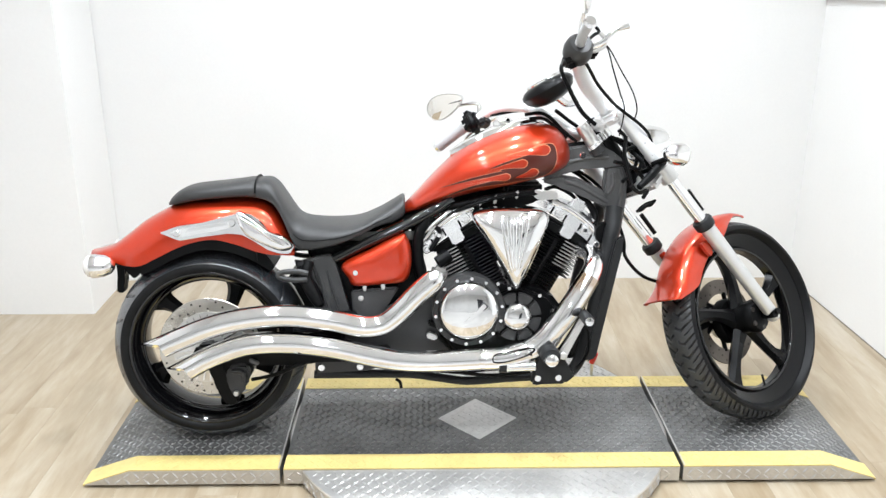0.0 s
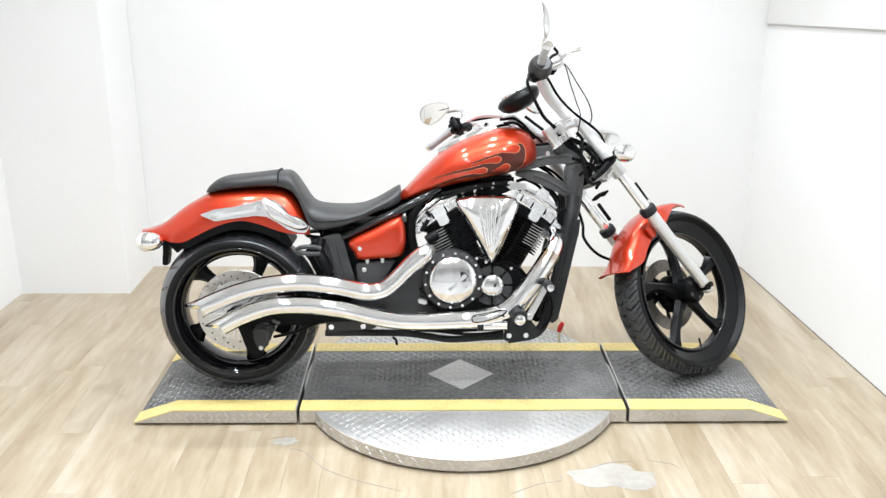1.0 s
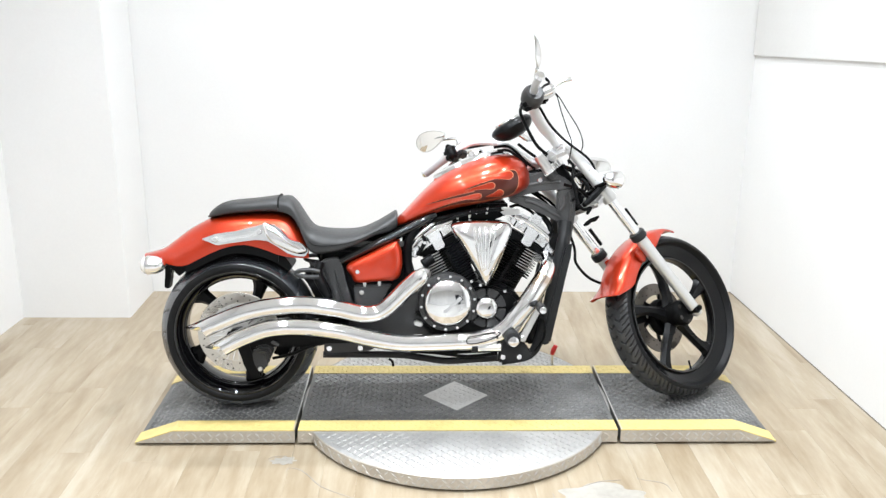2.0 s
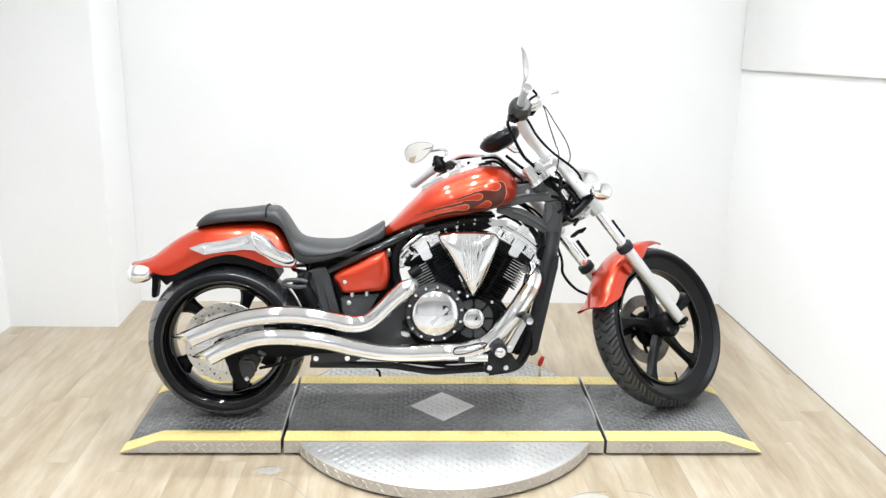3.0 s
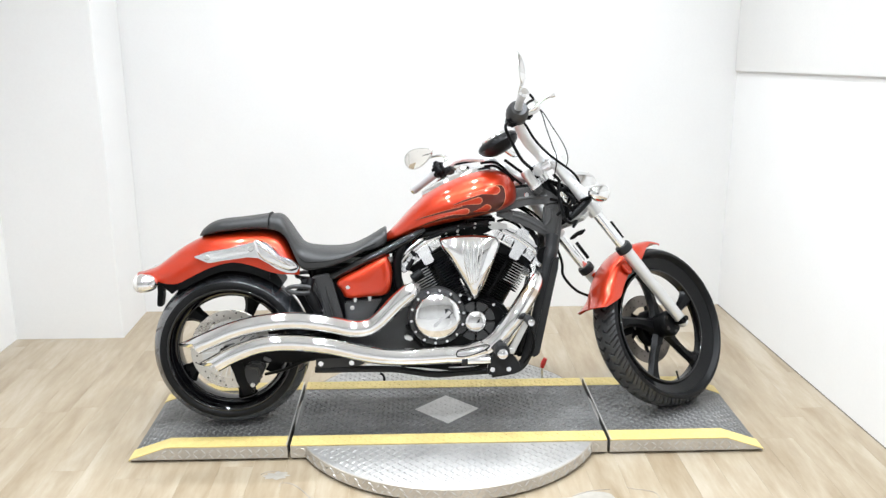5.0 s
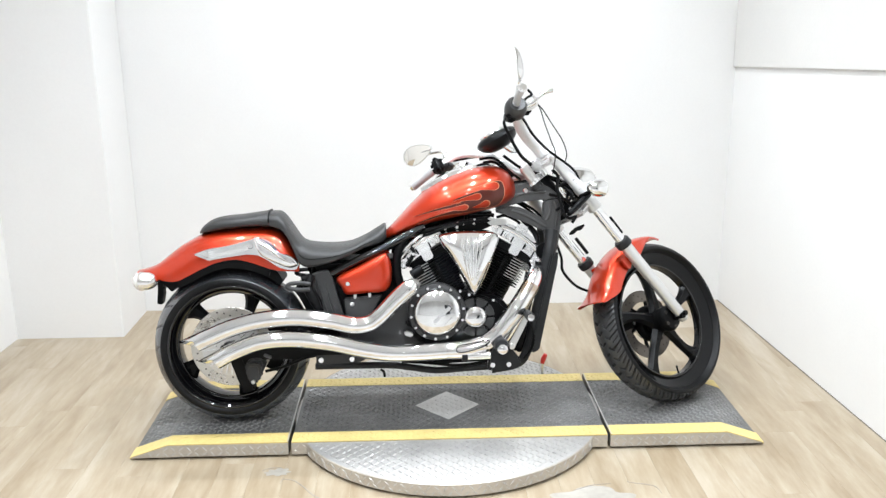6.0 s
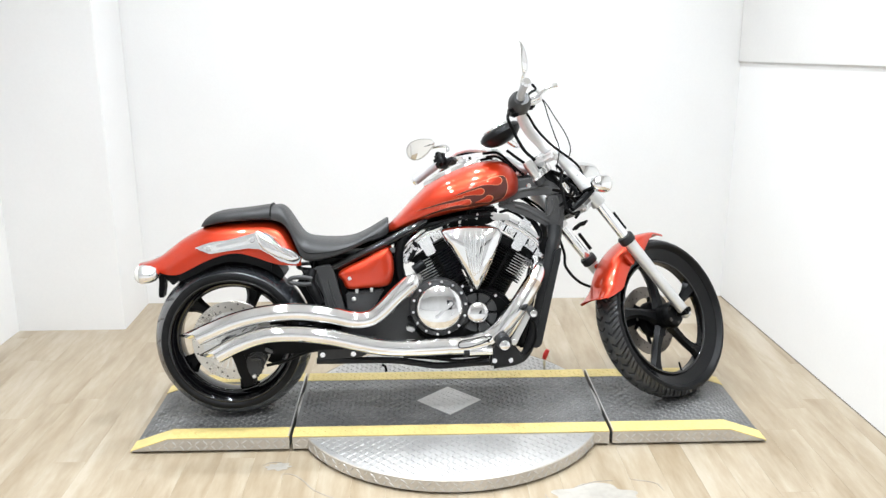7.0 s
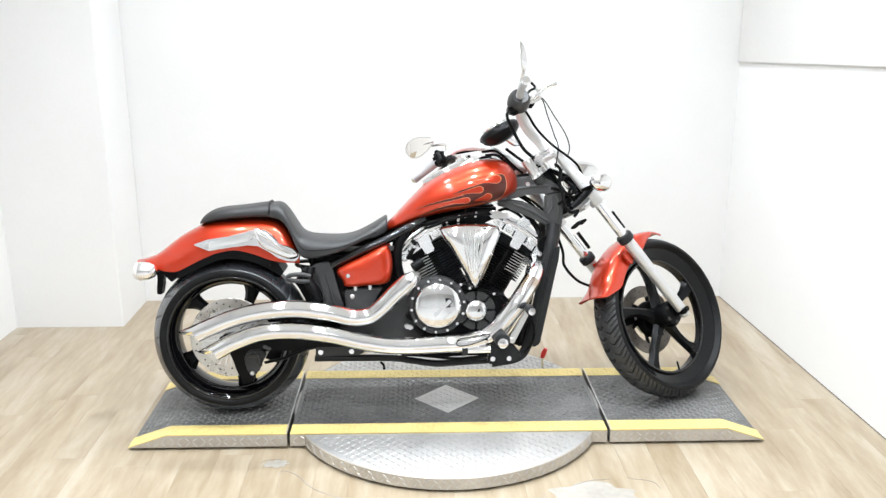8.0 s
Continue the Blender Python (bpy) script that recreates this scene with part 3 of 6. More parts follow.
def spoke(r0, r1, w0, w1, thick, bend, y0, y1):
    """A cast spoke along +z from the hub to the rim, with a raised ridge."""
    bm = bmesh.new()
    rings = []
    for i in range(13):
        s = i / 12
        r = r0 + (r1 - r0) * s
        w = (w0 + (w1 - w0) * s) * (1 - 0.42 * math.sin(math.pi * s)) + (0.02 * max(0, s - 0.82) / 0.18)
        x, y = bend * math.sin(math.pi * s * 0.8), y0 + (y1 - y0) * s
        rings.append([(x - w / 2, y, r), (x - w / 4, y - thick / 2, r), (x + w / 4, y - thick / 2, r), (x + w / 2, y, r),
                      (x + w / 4, y + thick / 2, r), (x - w / 4, y + thick / 2, r)])
    grid(bm, rings)
    return bm


def wheel(name, centre, radius, width, bead, rim_w, m, grooves, turn, tread_rubber, dish=1.0, inset=0.014, crown=0.30, shoulder=5):
    """A black five-spoke cast wheel with its tyre."""
    place = m @ Matrix.Translation(centre)
    lip = bead + 0.006
    rim = lathe([(lip, -rim_w), (lip + 0.006, -rim_w + 0.003), (lip + 0.004, -rim_w + 0.010), (lip - 0.014 * dish, -rim_w + 0.022), (lip - 0.030 * dish, -rim_w * 0.35), (lip - 0.032 * dish, rim_w * 0.35),
                 (lip - 0.014 * dish, rim_w - 0.022), (lip + 0.004, rim_w - 0.010), (lip + 0.006, rim_w - 0.003), (lip, rim_w), (lip - 0.010 * dish, rim_w - 0.006), (lip - 0.030 * dish, rim_w - 0.028),
                 (lip - 0.040 * dish, rim_w * 0.3), (lip - 0.040 * dish, -rim_w * 0.3), (lip - 0.030 * dish, -rim_w + 0.028), (lip - 0.010 * dish, -rim_w + 0.006), (lip, -rim_w)], n=96)
    root = part(name, rim, BLACK_GLOSS, bike, "gloss black cast five-spoke wheel", m=place)
    for r, v in ((lip + 0.001, -rim_w + 0.001), (lip - 0.036 * dish, -rim_w * 0.42), (lip + 0.001, rim_w - 0.001)):
        ring = [(r + 0.0065 * math.cos(2 * math.pi * k / 10), v + 0.0065 * math.sin(2 * math.pi * k / 10)) for k in range(11)]
        part("rim_bead", lathe(ring, n=96), LACQUER, root, m=place, smooth=80)
    rubber = part("tyre", tyre(radius, width, bead, grooves, inset, crown), RUBBER, root, "black road tyre with cut tread", m=place)
    rubber.data.materials.append(tread_rubber)
    band = 48 + 8
    for face in rubber.data.polygons:
        face.material_index = 1 if shoulder <= face.index % band < band - shoulder else 0
    for i in range(5):
        part("spoke", spoke(0.045, lip - 0.034 * dish, 0.070, 0.072, 0.036, 0.020, 0.0, 0.0), SPOKE_BLACK, root, m=place @ Matrix.Rotation(radians(turn + 72 * i), 4, "Y"))
    part("hub", lathe([(0.0, -0.062), (0.020, -0.062), (0.030, -0.058), (0.046, -0.052), (0.052, -0.02), (0.052, 0.02), (0.046, 0.052), (0.030, 0.058), (0.0, 0.062)], n=40), BLACK_SATIN, root, m=place)
    valve = place @ Matrix.Rotation(radians(168), 4, "Y")
    part("valve_stem", tube([(0, -0.012, lip - 0.040 * dish), (0, -0.014, lip - 0.040 * dish - 0.035)], 0.004), BLACK_SATIN, root, m=valve)
    return root, place


def disc_ring(r0, r1, thick, n=90):
    """A flat brake disc ring round y."""
    return lathe([(r0, -thick / 2), (r1 - 0.001, -thick / 2), (r1, -thick / 2 + 0.001), (r1, thick / 2), (r0, thick / 2), (r0, -thick / 2)], n=n)


rear_cut = chevrons(20, REAR_R, 0.18, 0.95, 0.22, 0.0036, depth=0.006, hook=0.5)
front_cut = swept_cuts(46, FRONT_R)
rear_wheel, rear_place = wheel("rear_wheel", (REAR_X, 0, REAR_R), REAR_R, 0.205, 0.237, 0.096, Matrix.Identity(4), rear_cut, 19, SHEEN_RUBBER, dish=0.75, crown=0.34, shoulder=4)
front_wheel, front_place = wheel("front_wheel", (FRONT_X, 0, FRONT_R), FRONT_R, 0.132, 0.290, 0.046, TURNED, front_cut, 55, TREAD_RUBBER, dish=1.50, inset=0.018)


def brake_disc(parent, place, y, r0, r1, arms, carrier, face):
    part("brake_disc", disc_ring(r0, r1, 0.005), face, parent, "drilled steel brake disc", m=place @ Matrix.Translation((0, y, 0)))
    part("disc_carrier", lathe([(0.034, y - 0.006), (0.062, y - 0.006), (0.062, y + 0.006), (0.034, y + 0.006)], n=36), carrier, parent, m=place)
    arm = part("carrier_arm", tube([(0.05, 0, 0), ((r0 + 0.006) * math.cos(0.35), 0, (r0 + 0.006) * math.sin(0.35))], 0.008, 8), carrier, parent)
    for k in range(arms):
        spin = place @ Matrix.Translation((0, y, 0)) @ Matrix.Rotation(2 * math.pi * k / arms, 4, "Y")
        if k:
            again(arm, spin)
        else:
            arm.matrix_basis = spin
    hole = part("disc_hole", lathe([(0.0, -0.0029), (0.0036, -0.0029), (0.0036, -0.002), (0.0, -0.002)], n=8), BLACK_HOLE, parent)
    for k in range(36):
        ang = 2 * math.pi * k / 36
        r = r0 + (r1 - r0) * (0.25 + 0.25 * (k % 3))
        spot = place @ Matrix.Translation((r * math.cos(ang), y, r * math.sin(ang)))
        if k:
            again(hole, spot)
        else:
            hole.matrix_basis = spot


brake_disc(rear_wheel, rear_place, -0.075, 0.114, 0.159, 10, STEEL, STEEL)
part("disc_cover", lathe([(0.0, -0.099), (0.03, -0.099), (0.05, -0.091), (0.116, -0.085), (0.116, -0.079), (0.0, -0.079)], n=60), DULL_CHROME, rear_wheel, "ribbed bright hub cover", m=rear_place)
for i in range(30):
    part("cover_rib", block((0.0035, 0.003, 0.055), pose(0, -0.0895, 0.082), 0), CHROME, rear_wheel, m=rear_place @ Matrix.Rotation(radians(12 * i), 4, "Y"), smooth=0)
part("hub_drum", lathe([(0.0, 0.030), (0.070, 0.030), (0.078, 0.040), (0.078, 0.064), (0.0, 0.064)], n=40), BLACK_SATIN, front_wheel, m=front_place)
brake_disc(front_wheel, front_place, 0.072, 0.098, 0.149, 6, BLACK_SATIN, DULL_STEEL)
cap = part("hub_cap", lathe([(0.0, -0.084), (0.022, -0.084), (0.046, -0.078), (0.056, -0.062), (0.054, -0.045), (0.0, -0.045)], n=36), BLACK_SATIN, front_wheel, m=front_place)
for i in range(5):
    ang = 2 * math.pi * i / 5
    part("cap_hole", lathe([(0.0, -0.0815), (0.009, -0.0812), (0.010, -0.074), (0.0, -0.074)], (0.038 * math.cos(ang), 0, 0.038 * math.sin(ang)), 12), BLACK_HOLE, front_wheel, m=front_place)

# fuel tank
TANK = [(-0.266, 0.728, 0.718, 0.012), (-0.250, 0.752, 0.722, 0.040), (-0.208, 0.795, 0.734, 0.074), (-0.140, 0.866, 0.758, 0.108), (-0.071, 0.926, 0.780, 0.131), (-0.002, 0.965, 0.795, 0.146),
        (0.089, 0.999, 0.813, 0.153), (0.165, 1.010, 0.830, 0.148), (0.215, 1.004, 0.843, 0.130), (0.250, 0.984, 0.858, 0.101), (0.275, 0.950, 0.876, 0.062), (0.288, 0.915, 0.898, 0.015)]
TANK_WAIST = 0.40


def tank_side(u, w):
    """How far the tank's side lies from its middle plane at (u, w)."""
    t, b, h = eased(TANK, u)
    mid = b + (t - b) * TANK_WAIST
    s, p = ((w - mid) / (t - mid), 2.1) if w >= mid else ((mid - w) / (mid - b), 2.6)
    return h * max(0.0, 1 - min(1.0, abs(s)) ** p) ** (1 / p)


tank = part("fuel_tank", body(TANK, 80, 64, 2.1, 2.6, TANK_WAIST), ORANGE, bike, "metallic orange teardrop fuel tank with dark flames", smooth=80)


def decal(name, outline, lift, material, label=""):
    """A thin coat of paint that follows the tank's side inside an outline."""
    for side in (-1, 1):
        bm = bmesh.new()
        dense = []
        for a, b in zip(outline, outline[1:] + outline[:1]):
            steps = max(1, int(math.dist(a, b) / 0.004))
            dense += [(a[0] + (b[0] - a[0]) * k / steps, a[1] + (b[1] - a[1]) * k / steps) for k in range(steps)]
        verts = [bm.verts.new((u, 0, w)) for u, w in dense]
        edges = [bm.edges.new((verts[i], verts[(i + 1) % len(verts)])) for i in range(len(verts))]
        bmesh.ops.triangle_fill(bm, use_beauty=True, edges=edges)
        for _ in range(5):
            long = [e for e in bm.edges if e.calc_length() > 0.0065]
            if not long:
                break
            bmesh.ops.subdivide_edges(bm, edges=long, cuts=1)
            bmesh.ops.triangulate(bm, faces=bm.faces[:])
        for v in bm.verts:
            v.co.y = side * (tank_side(v.co.x, v.co.z) + lift)
        part(name, bm, material, tank, label, smooth=80)


def curve_outline(points, steps=5):
    p = points
    n = len(p)
    out = []
    for i in range(n):
        a, b, c, d = (Vector(p[(i + k) % n]) for k in (-1, 0, 1, 2))
        for k in range(steps):
            s = k / steps
            q = 0.5 * (2 * b + (c - a) * s + (2 * a - 5 * b + 4 * c - d) * s * s + (3 * b - a - 3 * c + d) * s ** 3)
            out.append((q.x, q.y))
    return out


def lobe(head, tail, r, sway):
    """A flame tongue: a round head that thins out to a tail."""
    a, b = Vector(head), Vector(tail)
    way = (b - a).normalized()
    across = Vector((-way.y, way.x))
    length = (b - a).length
    left, right = [], []
    for i in range(1, 25):
        s = i / 24
        half = r * max(0.0, 1 - s) ** 0.85 * (1 - 0.22 * math.sin(math.pi * s))
        mid = a + way * length * s + across * sway * math.sin(math.pi * s)
        left.append(mid + across * half)
        right.append(mid - across * half)
    cap_pts = [a + (way * -math.cos(q) * r * 1.35 + across * math.sin(q) * r) for q in [math.pi / 2 * (k / 8 - 1) for k in range(1, 16)]]
    pts = [*cap_pts, *left, *reversed(right[:-1])]
    return [(q.x, q.y) for q in pts]


def grown(outline, d):
    c = Vector((sum(p[0] for p in outline) / len(outline), sum(p[1] for p in outline) / len(outline)))
    out = []
    n = len(outline)
    for i in range(n):
        a, b = Vector(outline[i - 1]), Vector(outline[(i + 1) % n])
        nrm = Vector((b.y - a.y, -(b.x - a.x)))
        nrm = nrm.normalized() if nrm.length > 1e-9 else Vector((0, 0))
        p = Vector(outline[i])
        if nrm.dot(p - c) < 0 and (p - c).length > 0.03:
            nrm = -nrm
        elif nrm.dot(p - c) < 0:
            nrm = -nrm
        out.append(tuple(p + nrm * d))
    return out


FIELD = curve_outline([(0.212, 0.945), (0.222, 0.908), (0.212, 0.872), (0.184, 0.850), (0.124, 0.838), (0.058, 0.829), (0.045, 0.842), (0.080, 0.862), (0.045, 0.872), (0.080, 0.880), (0.118, 0.906), (0.135, 0.922), (0.148, 0.940), (0.183, 0.949)], 5)
decal("flame_pinstripe", grown(FIELD, 0.0026), 0.0007, FLAME_EDGE, "pale gold pinstripe round the flames")
decal("flame_panel", FIELD, 0.0012, FLAME_DARK, "dark brown flame panel")
STREAKS = (((0.135, 0.908), (0.012, 0.876), 0.0110, -0.004), ((0.118, 0.872), (-0.140, 0.815), 0.0100, -0.008), ((0.052, 0.836), (-0.140, 0.779), 0.0092, -0.009))
TONGUES = (((0.178, 0.931), (0.060, 0.914), 0.0150, -0.002), ((0.110, 0.891), (0.000, 0.864), 0.0120, -0.004), ((0.143, 0.861), (0.092, 0.848), 0.0140, 0.001), ((0.060, 0.850), (-0.060, 0.827), 0.0110, -0.004))
for head, tail, r, sway in STREAKS:
    decal("flame_pinstripe", lobe(head, tail, r + 0.0028, sway), 0.0006, FLAME_EDGE)
    decal("flame_panel", lobe(head, tail, r, sway), 0.0011, FLAME_DARK)
for head, tail, r, sway in TONGUES:
    decal("flame_pinstripe", lobe(head, tail, r + 0.0024, sway), 0.0017, FLAME_EDGE)
    decal("flame_tongue", lobe(head, tail, r, sway), 0.0022, ORANGE)
part("tank_console", body([(-0.10, 0.925, 0.90, 0.016), (-0.05, 0.957, 0.92, 0.036), (0.03, 0.995, 0.95, 0.046), (0.10, 1.017, 0.97, 0.046), (0.16, 1.024, 0.98, 0.036), (0.20, 1.016, 0.98, 0.012)], 30, 24, 2.4, 2.4, 0.5), CHROME, tank,
     "chrome tank console")
part("fuel_cap", lathe([(0.0, 0.0), (0.030, 0.0), (0.030, 0.012), (0.025, 0.018), (0.0, 0.020)], n=32, axis="z"), CHROME, tank, m=pose(0.07, 0, 1.004, 0, -14))

# seat
RIDER = [(-0.706, 0.845, 0.790, 0.098), (-0.672, 0.846, 0.780, 0.104), (-0.650, 0.831, 0.765, 0.108), (-0.628, 0.799, 0.730, 0.116), (-0.606, 0.763, 0.676, 0.126), (-0.584, 0.733, 0.636, 0.136), (-0.550, 0.717, 0.629, 0.150),
         (-0.459, 0.708, 0.648, 0.162), (-0.391, 0.713, 0.674, 0.150), (-0.334, 0.737, 0.697, 0.122), (-0.288, 0.764, 0.706, 0.104), (-0.262, 0.780, 0.717, 0.092), (-0.250, 0.785, 0.726, 0.084), (-0.246, 0.780, 0.734, 0.078)]
seat = part("rider_seat", body(RIDER, 70, 44, 2.6, 7.0, 0.30), LEATHER, bike, "dipped black vinyl rider seat", smooth=75)
PILLION = [(-0.984, 0.775, 0.764, 0.040), (-0.970, 0.794, 0.766, 0.068), (-0.940, 0.816, 0.772, 0.086), (-0.900, 0.828, 0.780, 0.096), (-0.817, 0.836, 0.788, 0.100), (-0.740, 0.845, 0.790, 0.099), (-0.708, 0.849, 0.786, 0.097)]
part("passenger_seat", body(PILLION, 50, 36, 2.6, 4.0, 0.35), LEATHER, bike, "flat black vinyl passenger pad", smooth=75)
seam = []
for i in range(25):
    ang = math.pi * i / 24
    seam.append((-0.707, 0.0985 * power(math.cos(ang), 0.77), 0.806 + 0.0445 * power(math.sin(ang), 0.77)))
part("piping", tube(seam, 0.0028, 8, 1), BLACK_SATIN, seat)
# stitched side panel line
line = []
for i in range(22):
    u = -0.59 + 0.30 * i / 21
    t, b, h = eased(RIDER, u)
    line.append((u, -h * 1.001, b + (t - b) * 0.40))
part("stitching", tube(line, 0.0016, 6, 1), BLACK_SATIN, seat)


def shell(stations, n=26, exponent=2.6, thick=0.005, count=60):
    """An arched sheet along x. Rows: x, crown height, edge height, half width."""
    bm = bmesh.new()
    rings = []
    for i in range(count + 1):
        u = stations[0][0] + (stations[-1][0] - stations[0][0]) * i / count
        t, b, h = eased(stations, u)
        rings.append([(u, h * power(math.sin(q), 2 / exponent), b + (t - b) * power(math.cos(q), 2 / exponent)) for q in [math.pi * (k / n - 0.5) for k in range(n + 1)]])
    rows = [[bm.verts.new(p) for p in ring] for ring in rings]
    for a, b in zip(rows, rows[1:]):
        for k in range(n):
            bm.faces.new((a[k], a[k + 1], b[k + 1], b[k]))
    bmesh.ops.recalc_face_normals(bm, faces=bm.faces)
    bmesh.ops.solidify(bm, geom=bm.faces[:], thickness=thick)
    return bm


REAR_FENDER = [(-1.238, 0.623, 0.610, 0.030), (-1.200, 0.633, 0.613, 0.074), (-1.156, 0.650, 0.601, 0.098), (-1.111, 0.682, 0.588, 0.110), (-1.065, 0.716, 0.588, 0.116), (-1.020, 0.742, 0.608, 0.119), (-0.963, 0.769, 0.636, 0.121),
               (-0.907, 0.781, 0.657, 0.122), (-0.840, 0.785, 0.667, 0.122), (-0.773, 0.787, 0.652, 0.122), (-0.707, 0.785, 0.627, 0.121), (-0.665, 0.770, 0.617, 0.120), (-0.630, 0.724, 0.614, 0.118), (-0.606, 0.672, 0.612, 0.115), (-0.592, 0.640, 0.612, 0.112)]
fender = part("rear_fender", shell(REAR_FENDER), ORANGE, bike, "metallic orange rear fender with a flipped tail", smooth=70)
STRUT = [(-0.997, 0.692), (-0.940, 0.712), (-0.865, 0.722), (-0.789, 0.741), (-0.752, 0.750), (-0.722, 0.747), (-0.692, 0.727), (-0.662, 0.686), (-0.628, 0.680), (-0.589, 0.645), (-0.604, 0.620), (-0.640, 0.622), (-0.675, 0.635), (-0.715, 0.664),
         (-0.747, 0.687), (-0.790, 0.691), (-0.866, 0.678), (-0.937, 0.666)]
for side in (-1, 1):
    v0, v1 = sorted((side * 0.118, side * 0.131))
    part("fender_strut", prism(STRUT, v0, v1, 0.004), CHROME, fender, "chrome fender strut")
    v0, v1 = sorted((side * 0.1295, side * 0.1335))
    part("strut_inset", prism([(-0.972, 0.692), (-0.934, 0.705), (-0.789, 0.726), (-0.760, 0.719), (-0.789, 0.701), (-0.930, 0.676)], *sorted((side * 0.130, side * 0.1318)), 0.0008), BRIGHT_METAL, fender, "brushed strut inset")
    part("strut_rib", prism([(-0.915, 0.694), (-0.91, 0.704), (-0.80, 0.722), (-0.795, 0.714)], v0, v1, 0.0015), CHROME, fender)
    for u, w in ((-0.943, 0.690), (-0.775, 0.720)):
        part("strut_bolt", bolt(0.011, 0.007), CHROME, fender, m=pose(u, side * 0.131, w) if side < 0 else pose(u, side * 0.131, w, 0, 0, 180))
inner = [(u, t - 0.013, b - 0.030, h - 0.005) for u, t, b, h in REAR_FENDER if -1.09 < u < -0.70]
part("fender_liner", shell(inner, count=30), BLACK_SATIN, fender)
arc = [radians(50 + 4 * k) for k in range(22)]
GUARD = [(REAR_X + 0.316 * math.cos(q), REAR_R + 0.316 * math.sin(q)) for q in arc] + [(REAR_X + r * math.cos(q), REAR_R + r * math.sin(q)) for q, r in ((q, 0.338 + 0.057 * min(1.0, (q - arc[0]) / 0.42)) for q in reversed(arc))]
part("inner_mudguard", prism(GUARD, -0.085, 0.085, 0.003), BLACK_SATIN, fender)
part("tail_light", lathe([(0.0, -0.020), (0.020, -0.018), (0.030, -0.008), (0.032, 0.006), (0.0, 0.010)], n=28, axis="x"), RED_LENS, fender, "red tail light", m=pose(-1.215, 0, 0.600, 0, -15) @ Matrix.Diagonal((1, 1.7, 0.7, 1)))
part("tail_bracket", prism([(-1.19, 0.608), (-1.10, 0.590), (-1.065, 0.585), (-1.06, 0.570), (-1.10, 0.566), (-1.15, 0.575), (-1.19, 0.595)], -0.05, 0.05, 0.006), BLACK_SATIN, fender)
part("plate_bracket", prism([(-1.172, 0.595), (-1.135, 0.592), (-1.138, 0.545), (-1.146, 0.520), (-1.148, 0.482), (-1.170, 0.482), (-1.168, 0.52), (-1.160, 0.55)], -0.022, 0.022, 0.004), BLACK_SATIN, fender, "black number plate bracket")


def turn_signal(x, y, z, facing, parent, m=None, stalk=(0, 0, 0)):
    """A chrome bullet lamp along x; facing: 1 forward, -1 back."""
    place = (m or Matrix.Identity(4)) @ pose(x, y, z, 0, 0, 0 if facing > 0 else 180)
    root = part("turn_signal", lathe([(0.0, -0.052), (0.012, -0.050), (0.024, -0.040), (0.033, -0.020), (0.036, 0.006), (0.036, 0.016), (0.033, 0.018), (0.0, 0.018)], n=32, axis="x"), CHROME, parent, "chrome bullet turn signal", m=place)
    part("signal_lens", lathe([(0.033, 0.0182), (0.032, 0.026), (0.022, 0.036), (0.0, 0.041)], n=32, axis="x"), LENS, parent, m=place)
    part("signal_stalk", tube([(x, y, z), tuple(a + b for a, b in zip((x, y, z), stalk))], 0.009, 10), BLACK_SATIN, parent, m=m)
    return root


turn_signal(-1.183, -0.145, 0.596, -1, fender, stalk=(0.035, 0.12, -0.012))
turn_signal(-1.183, 0.145, 0.596, -1, fender, stalk=(0.035, -0.12, -0.012))

# engine
case = part("crankcase", prism([(-0.165, 0.36), (-0.165, 0.49), (-0.10, 0.545), (-0.02, 0.545), (0.05, 0.50), (0.12, 0.51), (0.20, 0.49), (0.255, 0.42), (0.245, 0.32), (0.16, 0.265), (-0.08, 0.265)], -0.165, 0.165, 0.02, segments=3), BLACK_SATIN, bike,
            "satin black engine crankcase")
part("side_case", prism([(-0.47, 0.255), (-0.47, 0.42), (-0.30, 0.44), (-0.22, 0.47), (-0.15, 0.50), (-0.10, 0.36), (-0.10, 0.255)], -0.145, 0.145, 0.012), CASTING, bike, "charcoal lower side case")


